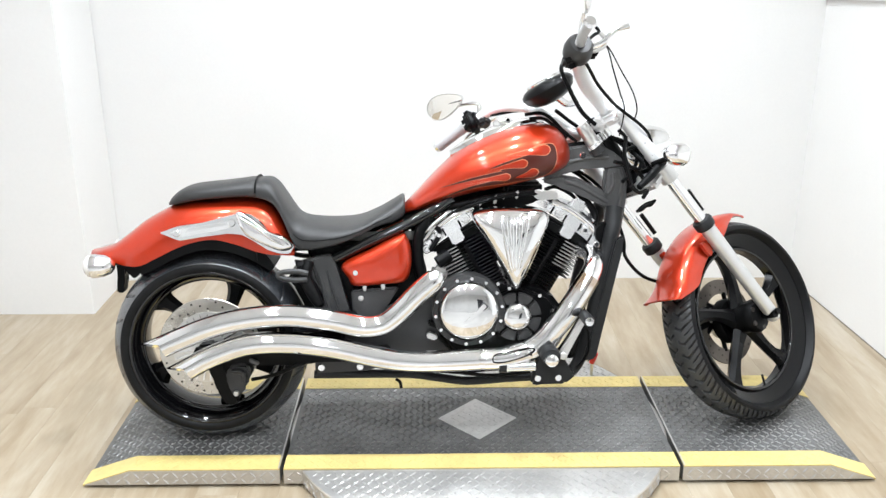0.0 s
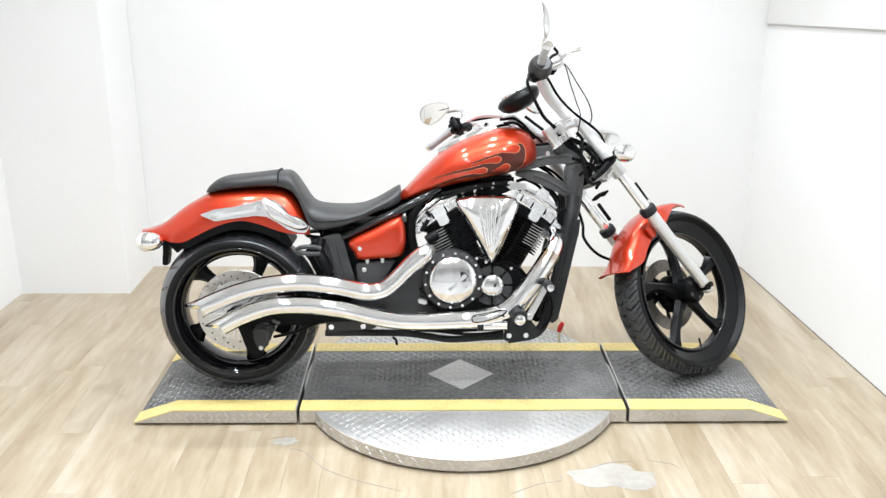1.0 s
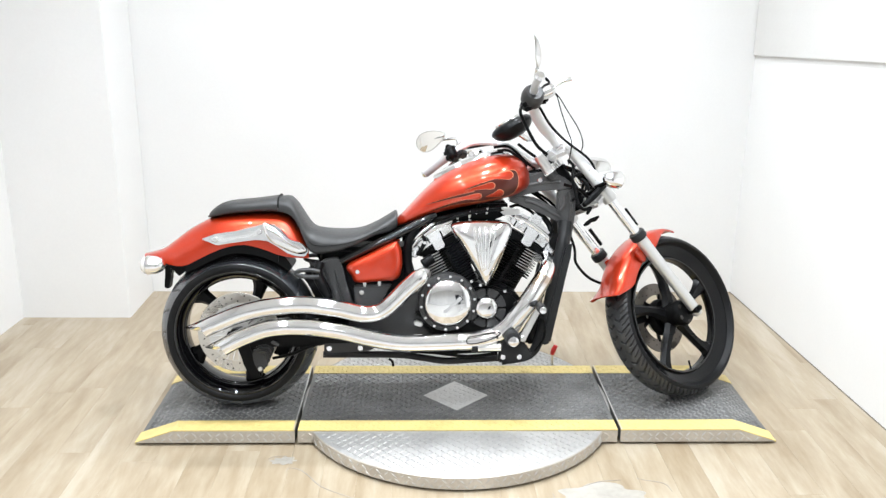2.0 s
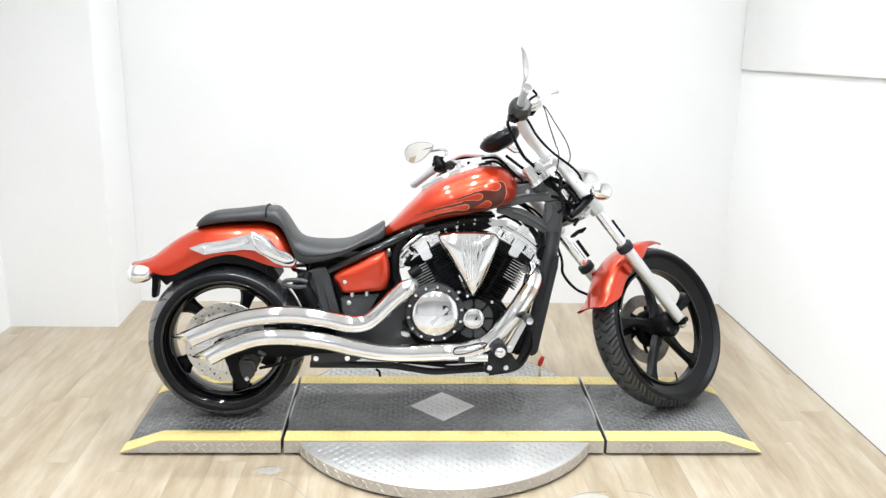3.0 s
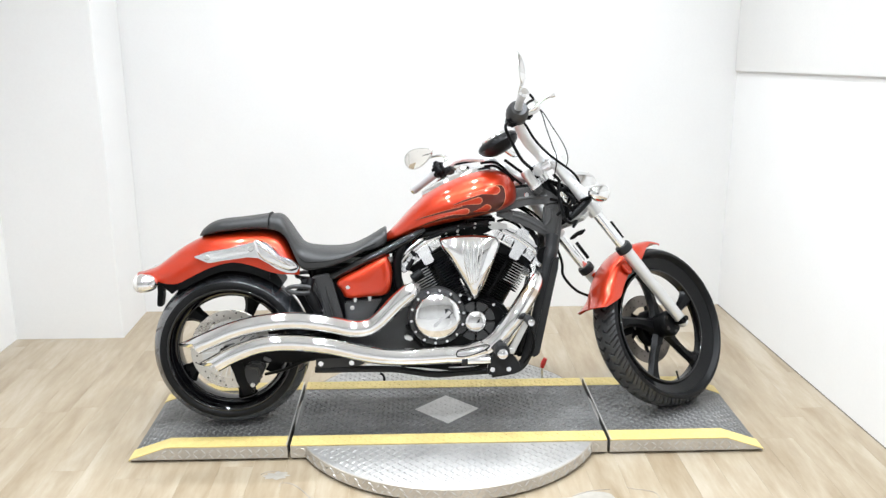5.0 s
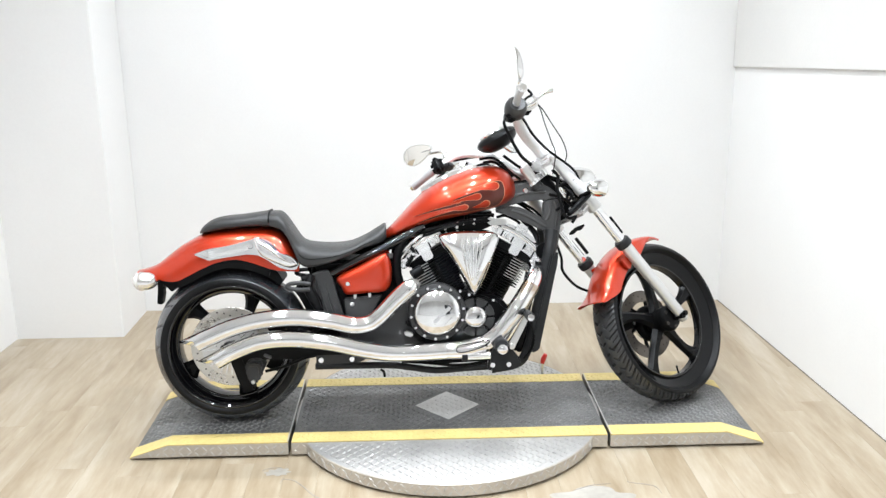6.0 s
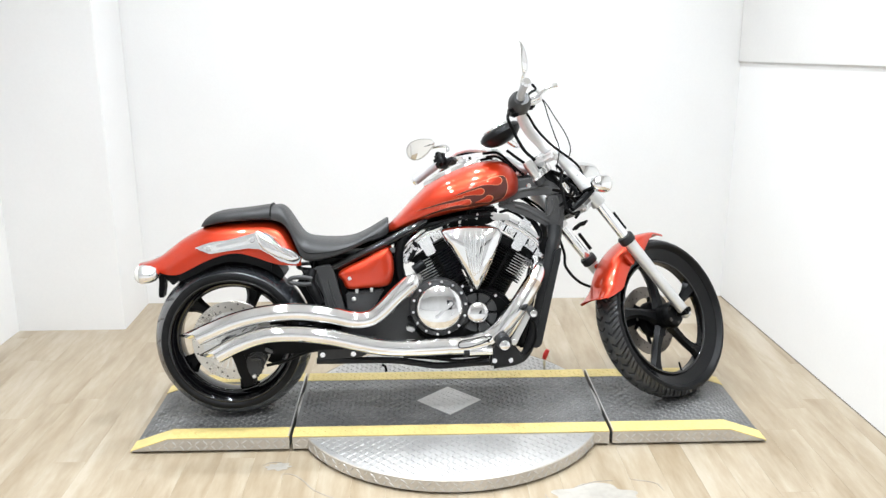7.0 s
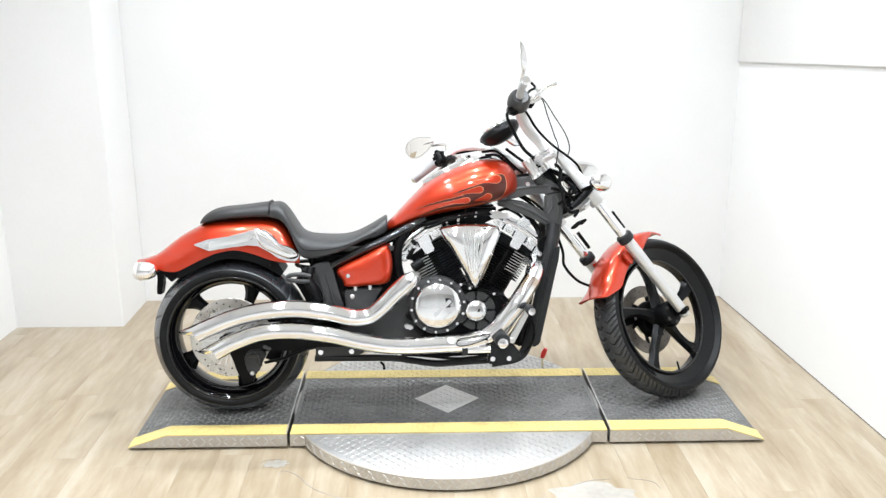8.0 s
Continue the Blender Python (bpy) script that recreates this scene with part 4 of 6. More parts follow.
def cylinder(name, foot, tilt, parent):
    """A finned cylinder with its chrome head; tilt: degrees forward of upright."""
    place = pose(foot[0], 0, foot[1], 0, tilt)
    root = part(name, lathe([(0.0, 0.0), (0.078, 0.0), (0.078, 0.215), (0.0, 0.215)], n=32, axis="z"), BLACK_SATIN, parent, "black air-cooled finned cylinder", m=place)
    fin = None
    for k in range(17):
        z = 0.030 + 0.0112 * k
        w, shift = (0.165, 0.0) if k > 6 else (0.130, math.copysign(0.010, -tilt))
        m = place @ pose(0, 0, z)
        fin = part("fin", block((w, 0.190, 0.0046), pose(shift, 0, 0), 0.0025, segments=1), BLACK_SATIN, root, m=m, smooth=30)
        if k > 8:
            for y in (-0.0965,):
                part("fin_edge", block((0.066, 0.008, 0.0030), pose(math.copysign(0.046, tilt), y, 0.002), 0, segments=1), FIN_EDGE, root, m=m, smooth=0)
    # head, rocker cover and bolts; o runs outwards from the vee
    def across(points):
        return [(math.copysign(1, tilt) * o, z) for o, z in points]

    part("cylinder_head", block((0.172, 0.188, 0.034), pose(0, 0, 0.234), 0.008), BLACK_SATIN, root, m=place)
    part("rocker_base", prism(across([(-0.095, 0.264), (-0.095, 0.292), (-0.03, 0.298), (0.05, 0.289), (0.098, 0.272), (0.122, 0.256), (0.118, 0.238), (0.092, 0.233), (0.072, 0.246), (0.05, 0.256), (-0.05, 0.262)]), -0.108, 0.10, 0.006), BRIGHT_METAL, root, "chrome rocker housing", m=place)
    part("rocker_cover", prism(across([(-0.082, 0.303), (-0.076, 0.322), (0.010, 0.330), (0.062, 0.318), (0.088, 0.296), (0.050, 0.296), (-0.03, 0.304)]), -0.084, 0.084, 0.009), CHROME, root, "chrome rocker cover", m=place)
    part("cover_gasket", prism(across([(-0.088, 0.290), (-0.088, 0.306), (0.0, 0.306), (0.08, 0.290), (0.08, 0.280)]), -0.090, 0.090, 0.002), BLACK_SATIN, root, m=place)
    part("rocker_boss", block((0.042, 0.024, 0.046), pose(0, -0.106, 0.244), 0.005), BRIGHT_METAL, root, m=place)
    for o, z in ((0.046, 0.272), (-0.052, 0.279), (0.100, 0.250)):
        x = math.copysign(1, tilt) * o
        part("bolt_boss", lathe([(0.0, -0.113), (0.012, -0.113), (0.015, -0.109), (0.015, -0.10), (0.0, -0.10)], (x, 0, z), 20), BRIGHT_METAL, root, m=place)
        part("rocker_bolt", bolt(0.0075, 0.008), CHROME, root, m=place @ pose(x, -0.113, z))
    part("cover_rail", tube([(-0.088, -0.098, 0.297), (-0.03, -0.098, 0.303), (0.05, -0.098, 0.294), (0.092, -0.098, 0.277)] if tilt > 0 else [(0.088, -0.098, 0.297), (0.03, -0.098, 0.303), (-0.05, -0.098, 0.294), (-0.092, -0.098, 0.277)], 0.011, 14, 6), CHROME, root, m=place)
    for x, z in ((-0.028, 0.272), (0.028, 0.272), (0.074, 0.258), (-0.076, 0.275)):
        part("housing_slot", block((0.006, 0.004, 0.026), pose(math.copysign(x, x * tilt), -0.1075, z), 0.001), BLACK_SATIN, root, m=place)
    part("barrel_groove", block((0.012, 0.004, 0.180), pose(math.copysign(0.012, -tilt), -0.0955, 0.115), 0.001), BLACK_SATIN, root, m=place)
    return root


cylinder("rear_cylinder", (0.022, 0.447), -27, bike)
cylinder("front_cylinder", (0.142, 0.464), 30, bike)

# air cleaner
AIR = curve_outline([(-0.046, 0.735), (-0.012, 0.757), (0.075, 0.763), (0.164, 0.757), (0.188, 0.733), (0.176, 0.688), (0.142, 0.602), (0.111, 0.536), (0.093, 0.510), (0.078, 0.516), (0.049, 0.572), (0.0, 0.656)], 6)
bm = bmesh.new()
hub = Vector((0.078, 0.672))
rings = []
for k, v in ((0.93, -0.105), (0.97, -0.120), (1.0, -0.150), (1.0, -0.190), (0.985, -0.208), (0.945, -0.222), (0.86, -0.232), (0.70, -0.240), (0.45, -0.246), (0.2, -0.249), (0.02, -0.250)):
    rings.append([(hub.x + (u - hub.x) * k, v, hub.y + (w - hub.y) * k) for u, w in AIR])
grid(bm, rings)
air = part("air_cleaner", bm, CHROME, bike, "polished chrome triangular air cleaner cover", smooth=60)
for u, r in ((0.042, 0.0065), (0.060, 0.008), (0.078, 0.009), (0.096, 0.008), (0.114, 0.0065)):
    part("flute", tube([(u, -0.232, 0.742), (u, -0.2425, 0.712), (0.078 + (u - 0.078) * 0.62, -0.2435, 0.64), (0.080 + (u - 0.078) * 0.35, -0.2395, 0.585), (0.081, -0.232, 0.56)], [r * 0.8, r, r * 0.9, r * 0.6, r * 0.3], 14, 6, flat=1.0), CHROME, air, "raised chrome flute")
part("backing_plate", prism([(hub.x + (u - hub.x) * 0.9, hub.y + (w - hub.y) * 0.9) for u, w in AIR], -0.10, -0.085, 0.003), BLACK_SATIN, air)
part("intake_body", block((0.12, 0.11, 0.08), pose(0.08, -0.04, 0.66), 0.015), BLACK_SATIN, bike)

# clutch and pickup covers
CX, CZ = -0.058, 0.449
clutch = part("clutch_cover", lathe([(0.0, -0.150), (0.110, -0.150), (0.113, -0.200), (0.110, -0.212), (0.096, -0.216), (0.092, -0.222), (0.090, -0.214), (0.0, -0.214)], (CX, 0, CZ), 72), CASTING, bike, "charcoal bolted clutch cover")
part("chrome_dome", lathe([(0.089, -0.214), (0.090, -0.226), (0.087, -0.232), (0.079, -0.236), (0.064, -0.2405), (0.042, -0.2445), (0.02, -0.2465), (0.0, -0.247)], (CX, 0, CZ), 72), CHROME, clutch, "polished chrome clutch dome", smooth=70)
part("dome_bar_base", block((0.094, 0.004, 0.022), pose(CX + 0.016, -0.2425, CZ - 0.004, 0, -42, 0), 0.001), ALLOY, clutch)
part("dome_bar", block((0.086, 0.006, 0.014), pose(CX + 0.016, -0.245, CZ - 0.004, 0, -42, 0), 0.002), CHROME, clutch)
part("dome_bar", block((0.050, 0.005, 0.012), pose(CX + 0.036, -0.2405, CZ - 0.030, 0, -42, 0), 0.002), CHROME, clutch)
for k in range(14):
    ang = 2 * math.pi * (k + 0.3) / 14
    part("cover_bolt", bolt(0.0066, 0.008), CHROME, clutch, m=pose(CX + 0.1025 * math.cos(ang), -0.215, CZ + 0.1025 * math.sin(ang)))
for u, w in ((-0.17, 0.36), (-0.165, 0.40), (-0.15, 0.52)):
    part("case_knuckle", block((0.034, 0.03, 0.018), pose(u, -0.170, w, 0, 20), 0.005), DULL_CHROME if w < 0.38 else BLACK_SATIN, case)
PX, PZ = 0.092, 0.424
pickup = part("pickup_cover", lathe([(0.0, -0.150), (0.074, -0.150), (0.072, -0.190), (0.064, -0.198), (0.0, -0.200)], (PX, 0, PZ), 48), BLACK_SATIN, bike, "black pickup cover with raised segments")
sector = [(r * math.sin(radians(q)), r * math.cos(radians(q))) for r, way in ((0.047, 1), (0.077, -1)) for q in (way * -19, 0, way * 19)]
for k in range(8):
    part("segment", prism(sector, -0.0045, 0.010, 0.003), CASTING, pickup, "grey cast segment", m=pose(PX, -0.201, PZ) @ Matrix.Rotation(2 * math.pi * (k + 0.5) / 8, 4, "Y"))
part("chrome_cap", lathe([(0.044, -0.195), (0.0445, -0.216), (0.040, -0.223), (0.026, -0.228), (0.0, -0.230)], (PX, 0, PZ), 40), CHROME, pickup, "chrome centre cap")
for k in range(6):
    ang = 2 * math.pi * k / 6
    part("cap_lobe", lathe([(0.0, -0.2265), (0.006, -0.2255), (0.008, -0.220), (0.0, -0.220)], (PX + 0.029 * math.cos(ang), 0, PZ + 0.029 * math.sin(ang)), 14), CHROME, pickup)
part("case_web", prism([(0.03, 0.49), (0.09, 0.515), (0.16, 0.49), (0.215, 0.40), (0.19, 0.34), (0.10, 0.32), (0.03, 0.36)], -0.178, -0.150, 0.006), BLACK_SATIN, bike)
for u, w in ((0.165, 0.485), (0.205, 0.435), (0.07, 0.51), (0.035, 0.525)):
    part("case_bolt", bolt(0.007, 0.007), CHROME, case, m=pose(u, -0.179, w))

# exhaust
P1 = [(-0.158, -0.238, 0.562), (-0.160, -0.239, 0.560), (-0.172, -0.240, 0.549), (-0.220, -0.243, 0.507), (-0.280, -0.243, 0.448), (-0.325, -0.243, 0.420), (-0.387, -0.243, 0.416), (-0.473, -0.243, 0.436), (-0.600, -0.243, 0.4535), (-0.727, -0.243, 0.447),
      (-0.834, -0.243, 0.424), (-0.930, -0.243, 0.387), (-0.982, -0.243, 0.365)]
upper = part("upper_exhaust_pipe", tube(P1, [0.026, 0.031, 0.0335, 0.0335, 0.0335, 0.0335, 0.0335, 0.0335, 0.034, 0.034, 0.034, 0.034, 0.034], 28, 8, slash=1.6, hollow=True), CHROME, bike, "polished chrome swept exhaust pipe", smooth=60)
P2 = [(0.318, -0.085, 0.610), (0.336, -0.15, 0.600), (0.318, -0.215, 0.562), (0.243, -0.243, 0.452), (0.186, -0.243, 0.378), (0.132, -0.243, 0.332), (0.060, -0.243, 0.309), (-0.130, -0.243, 0.3005), (-0.260, -0.243, 0.305), (-0.367, -0.243, 0.325), (-0.474, -0.243, 0.352),
      (-0.602, -0.243, 0.3695), (-0.729, -0.243, 0.366), (-0.836, -0.243, 0.332), (-0.917, -0.243, 0.291)]
lower = part("lower_exhaust_pipe", tube(P2, [0.027, 0.029, 0.031, 0.0325, 0.0325] + [0.0335] * 10, 28, 8, slash=1.5, hollow=True), CHROME, bike, "polished chrome swept exhaust pipe", smooth=60)
for way, root in ((P1, upper), (P2, lower)):
    b = Vector(way[-1])
    back = (Vector(way[-2]) - b).normalized()
    part("pipe_bore", tube([b + back * 0.14, b + back * 0.085], 0.0285, 24), BLACK_HOLE, root, "pipe bore plug coloured dark for its inner shade")
part("heat_shield", tube([(0.312, -0.226, 0.552), (0.243, -0.2475, 0.452), (0.190, -0.2475, 0.384)], [0.0335, 0.036, 0.035], 24, 8), TINTED_CHROME, lower, "heat-browned chrome clip-on heat shield")
part("heat_shield", tube([(0.130, -0.246, 0.332), (0.110, -0.248, 0.324), (0.050, -0.248, 0.309), (-0.010, -0.248, 0.305), (-0.035, -0.246, 0.304)], [0.026, 0.0345, 0.0352, 0.0345, 0.028], 24, 6), CHROME, lower, "chrome clip-on heat shield")
part("shield_slot", tube([(0.008, -0.284, 0.316), (0.018, -0.284, 0.330), (0.060, -0.284, 0.337), (0.118, -0.283, 0.348), (0.136, -0.282, 0.341), (0.112, -0.283, 0.324), (0.050, -0.284, 0.306), (0.014, -0.284, 0.305), (0.008, -0.284, 0.316)], 0.0022, 6, 4), BLACK_SATIN, lower)
part("front_collector", tube([(0.30, -0.19, 0.48), (0.245, -0.215, 0.40), (0.195, -0.225, 0.335), (0.13, -0.225, 0.297)], 0.022, 20, 6), CHROME, lower)
for pts in ([(-0.345, 0.422), (-0.50, 0.453), (-0.640, 0.463), (-0.770, 0.452)], [(-0.290, 0.317), (-0.40, 0.342), (-0.52, 0.368), (-0.67, 0.3785)]):
    part("pipe_hanger", block((0.26, 0.05, 0.040), pose(pts[1][0] - 0.03, -0.185, pts[1][1] - 0.028), 0.006), BLACK_SATIN, upper)

# chassis
PEG_LOOP = [(-0.548, 0.552), (-0.585, 0.551), (-0.622, 0.557), (-0.634, 0.566), (-0.618, 0.576), (-0.575, 0.577), (-0.545, 0.570)]
frame_root = part("frame_backbone", tube([(0.40, 0, 0.925), (0.22, 0, 0.895), (0.0, 0, 0.80), (-0.25, 0, 0.70)], 0.032, 14, 5), BLACK_SATIN, bike, "satin black steel frame")
for outline in ([(0.200, 0.880), (0.234, 0.921), (0.266, 0.931), (0.333, 0.938), (0.372, 0.940), (0.428, 0.911), (0.454, 0.884), (0.444, 0.866), (0.398, 0.876), (0.317, 0.863), (0.250, 0.846), (0.200, 0.836)],
                [(0.190, 0.838), (0.245, 0.847), (0.308, 0.836), (0.373, 0.793), (0.408, 0.780), (0.410, 0.725), (0.337, 0.768), (0.262, 0.808), (0.190, 0.822)],
                [(0.390, 0.864), (0.411, 0.874), (0.449, 0.875), (0.467, 0.825), (0.454, 0.780), (0.449, 0.679), (0.433, 0.605), (0.393, 0.606), (0.397, 0.716), (0.401, 0.771), (0.384, 0.795)]):
    part("neck_plate", prism(outline, -0.058, -0.030, 0.008), NECK_CASTING, frame_root, "charcoal frame neck casting")
for way in ([(0.262, 0.826), (0.320, 0.805), (0.400, 0.757)], [(0.436, 0.862), (0.446, 0.822), (0.437, 0.742), (0.420, 0.630)], [(0.415, 0.850), (0.418, 0.815), (0.402, 0.785)], [(0.262, 0.884), (0.330, 0.897), (0.400, 0.899)]):
    part("neck_ridge", tube([(u, -0.055, w) for u, w in way], 0.0075, 10, 5), NECK_CASTING, frame_root)
for side in (-1, 1):
    part("neck_bolt", bolt(0.011, 0.008), CHROME, frame_root, m=pose(0.318, -0.056, 0.906) if side < 0 else pose(0.318, -0.031, 0.906, 0, 0, 180))
    part("down_tube", tube([(0.418, side * 0.08, 0.74), (0.410, side * 0.10, 0.70), (0.398, side * 0.125, 0.655), (0.368, side * 0.143, 0.53), (0.330, side * 0.143, 0.36), (0.312, side * 0.143, 0.29), (0.270, side * 0.143, 0.220), (0.16, side * 0.143, 0.197)],
                           [0.028, 0.027, 0.025, 0.023, 0.022, 0.021, 0.018, 0.017], 14, 6), GREY_PLASTIC, frame_root)
    y0, y1 = sorted((side * 0.150, side * 0.172))
    part("down_tube_cover", prism([(0.402, 0.655), (0.430, 0.668), (0.424, 0.62), (0.350, 0.275), (0.322, 0.262), (0.312, 0.28)], y0, y1, 0.005), GREY_PLASTIC, frame_root, "charcoal down tube cover")
    part("lower_rail", tube([(0.17, side * 0.143, 0.210), (0.06, side * 0.146, 0.207), (-0.06, side * 0.150, 0.203), (-0.16, side * 0.152, 0.219), (-0.26, side * 0.152, 0.232), (-0.54, side * 0.152, 0.238)], 0.0135, 12, 5), GREY_PLASTIC, frame_root)
    part("seat_rail", tube([(-0.10, side * 0.09, 0.775), (-0.167, side * 0.115, 0.742), (-0.255, side * 0.125, 0.698), (-0.366, side * 0.128, 0.650), (-0.477, side * 0.128, 0.597), (-0.54, side * 0.122, 0.578)], 0.0165, 16, 5), LACQUER, frame_root)
    y0, y1 = sorted((side * 0.118, side * 0.148))
    part("pivot_plate", prism(curve_outline([(-0.545, 0.600), (-0.483, 0.618), (-0.464, 0.592), (-0.440, 0.500), (-0.422, 0.430), (-0.40, 0.30), (-0.44, 0.235), (-0.52, 0.235), (-0.50, 0.36), (-0.505, 0.450), (-0.532, 0.550)], 3), y0, y1, 0.012, segments=3), CASTING, frame_root,
         "charcoal swingarm pivot plate")
    for way in ([(-0.516, 0.565), (-0.503, 0.505), (-0.482, 0.430)], [(-0.490, 0.570), (-0.474, 0.505), (-0.452, 0.430)]):
        part("plate_rib", tube([(u, side * 0.148, w) for u, w in way], [0.003, 0.0055, 0.0055], 8, 5), CASTING, frame_root)
    part("engine_cradle", tube([(-0.175, side * 0.11, 0.735), (-0.205, side * 0.12, 0.67), (-0.208, side * 0.12, 0.585), (-0.19, side * 0.12, 0.49), (-0.21, side * 0.12, 0.38)], 0.018, 12, 5), BLACK_SATIN, frame_root)
    part("swingarm", prism([(-0.44, 0.40), (-0.44, 0.30), (-0.56, 0.27), (-0.90, 0.272), (-0.915, 0.307), (-0.90, 0.342), (-0.60, 0.36)], *sorted((side * 0.128, side * 0.162)), 0.010), BLACK_SATIN, bike, "satin black swingarm")
    # passenger peg bracket and peg
    part("peg_bracket", tube([(-0.545, side * 0.150, 0.600), (-0.555, side * 0.168, 0.555), (-0.535, side * 0.180, 0.510), (-0.515, side * 0.180, 0.470)], [0.018, 0.020, 0.020, 0.015], 12, 5), BLACK_SATIN, bike)
    part("passenger_peg", tube([(u, side * 0.190, w) for u, w in PEG_LOOP], 0.0085, 10, 5), CASTING, bike, "folded looped passenger peg")
    part("bracket_plate", prism([(-0.565, 0.598), (-0.532, 0.598), (-0.508, 0.520), (-0.500, 0.455), (-0.522, 0.455), (-0.548, 0.500), (-0.574, 0.564), (-0.590, 0.612)], *sorted((side * 0.150, side * 0.166)), 0.006), LACQUER, bike, "gloss black peg bracket plate")
    for u, w in ((-0.548, 0.575), (-0.530, 0.520), (-0.516, 0.480)):
        part("bracket_bolt", bolt(0.008, 0.006), DULL_CHROME, bike, m=pose(u, side * 0.166, w, 0, 0, 0 if side < 0 else 180))
part("rear_axle", tube([(REAR_X, -0.175, REAR_R), (REAR_X, 0.175, REAR_R)], 0.016, 16), DULL_CHROME, bike)
for u, w in ((-0.515, 0.268), (-0.395, 0.268)):
    part("frame_bolt", bolt(0.0125, 0.010), BRIGHT_METAL, bike, "bright bolt head", m=pose(u, -0.172, w))
part("lower_cover", prism([(-0.535, 0.30), (-0.36, 0.30), (-0.34, 0.262), (-0.37, 0.250), (-0.535, 0.246)], -0.172, -0.140, 0.006), CASTING, bike, "charcoal lower frame plate")
part("belly_pan", prism([(-0.30, 0.285), (0.16, 0.275), (0.20, 0.228), (-0.05, 0.222), (-0.28, 0.245)], -0.13, 0.13, 0.010), BLACK_SATIN, bike)
part("belt_guard", prism([(-0.780, 0.275), (-0.640, 0.270), (-0.600, 0.200), (-0.670, 0.140), (-0.775, 0.185)], 0.088, 0.108, 0.008), BLACK_SATIN, bike, "black drive belt guard")
part("tyre_hugger", prism([(-0.598, 0.560), (-0.544, 0.575), (-0.506, 0.431), (-0.500, 0.350), (-0.545, 0.340), (-0.558, 0.400), (-0.575, 0.450), (-0.600, 0.500), (-0.622, 0.530)], -0.07, 0.07, 0.006), BLACK_SATIN, bike, "black inner tyre hugger")
part("oil_line_cover", prism([(0.239, 0.380), (0.315, 0.464), (0.345, 0.367), (0.310, 0.255), (0.267, 0.251), (0.221, 0.310)], -0.105, -0.04, 0.008), BLACK_SATIN, bike)
part("brake_rod", tube([(0.14, -0.170, 0.236), (0.02, -0.170, 0.226), (-0.10, -0.170, 0.240), (-0.20, -0.165, 0.248)], 0.006, 8), BLACK_SATIN, bike)
part("drain_tab", tube([(-0.285, -0.150, 0.215), (-0.272, -0.150, 0.205), (-0.268, -0.150, 0.185)], 0.005, 8), BLACK_SATIN, bike)

# side covers
COVER = curve_outline([(-0.444, 0.588), (-0.354, 0.634), (-0.262, 0.678), (-0.242, 0.668), (-0.230, 0.630), (-0.231, 0.572), (-0.252, 0.530), (-0.33, 0.522), (-0.408, 0.519), (-0.428, 0.545)], 5)


def pillow(outline, side, base, rise, middle):
    """An outline that swells outwards from the base plane."""
    bm = bmesh.new()
    rings = []
    for k, out in ((0.985, -0.03), (1.0, 0.0), (0.995, 0.30), (0.975, 0.52), (0.93, 0.70), (0.85, 0.82), (0.72, 0.90), (0.54, 0.95), (0.34, 0.98), (0.15, 0.995), (0.01, 1.0)):
        rings.append([(middle[0] + (u - middle[0]) * k, side * (base + rise * out), middle[1] + (w - middle[1]) * k) for u, w in outline])
    grid(bm, rings)
    return bm


WING = curve_outline([(-0.764, 0.744), (-0.752, 0.756), (-0.723, 0.742), (-0.690, 0.716), (-0.660, 0.692), (-0.614, 0.671), (-0.594, 0.642), (-0.629, 0.630), (-0.704, 0.662), (-0.742, 0.690)], 4)
for side in (-1, 1):
    part("strut_wing", pillow(WING, side, 0.128, 0.020, (-0.685, 0.694)), CHROME, fender, "swollen chrome strut wing", smooth=75)
    part("wing_crease", tube([(-0.745, side * 0.146, 0.735), (-0.700, side * 0.149, 0.708), (-0.655, side * 0.148, 0.672), (-0.618, side * 0.143, 0.650)], [0.003, 0.006, 0.007, 0.003], 10, 5), CHROME, fender)
    cover = part("side_cover", pillow(COVER, side, 0.128, 0.052, (-0.32, 0.585)), ORANGE, bike, "metallic orange side cover", smooth=75)
    part("cover_lock", bolt(0.010, 0.008), CHROME, cover, m=pose(-0.402, side * 0.168, 0.566, 0, 0, 0 if side < 0 else 180))
box_cover = part("relay_cover", prism([(-0.418, 0.507), (-0.268, 0.516), (-0.30, 0.465), (-0.346, 0.405), (-0.412, 0.405)], -0.158, -0.10, 0.006), CASTING, bike, "charcoal plastic relay cover")
part("cover_screw", bolt(0.009, 0.004), DULL_CHROME, box_cover, m=pose(-0.388, -0.158, 0.482))
for u, w in ((-0.376, 0.511), (-0.319, 0.515)):
    part("cover_tab", block((0.012, 0.012, 0.022), pose(u, -0.148, w), 0.002), DULL_CHROME, box_cover)
part("battery_box", block((0.34, 0.20, 0.24), pose(-0.36, 0, 0.53), 0.015), BLACK_SATIN, bike)

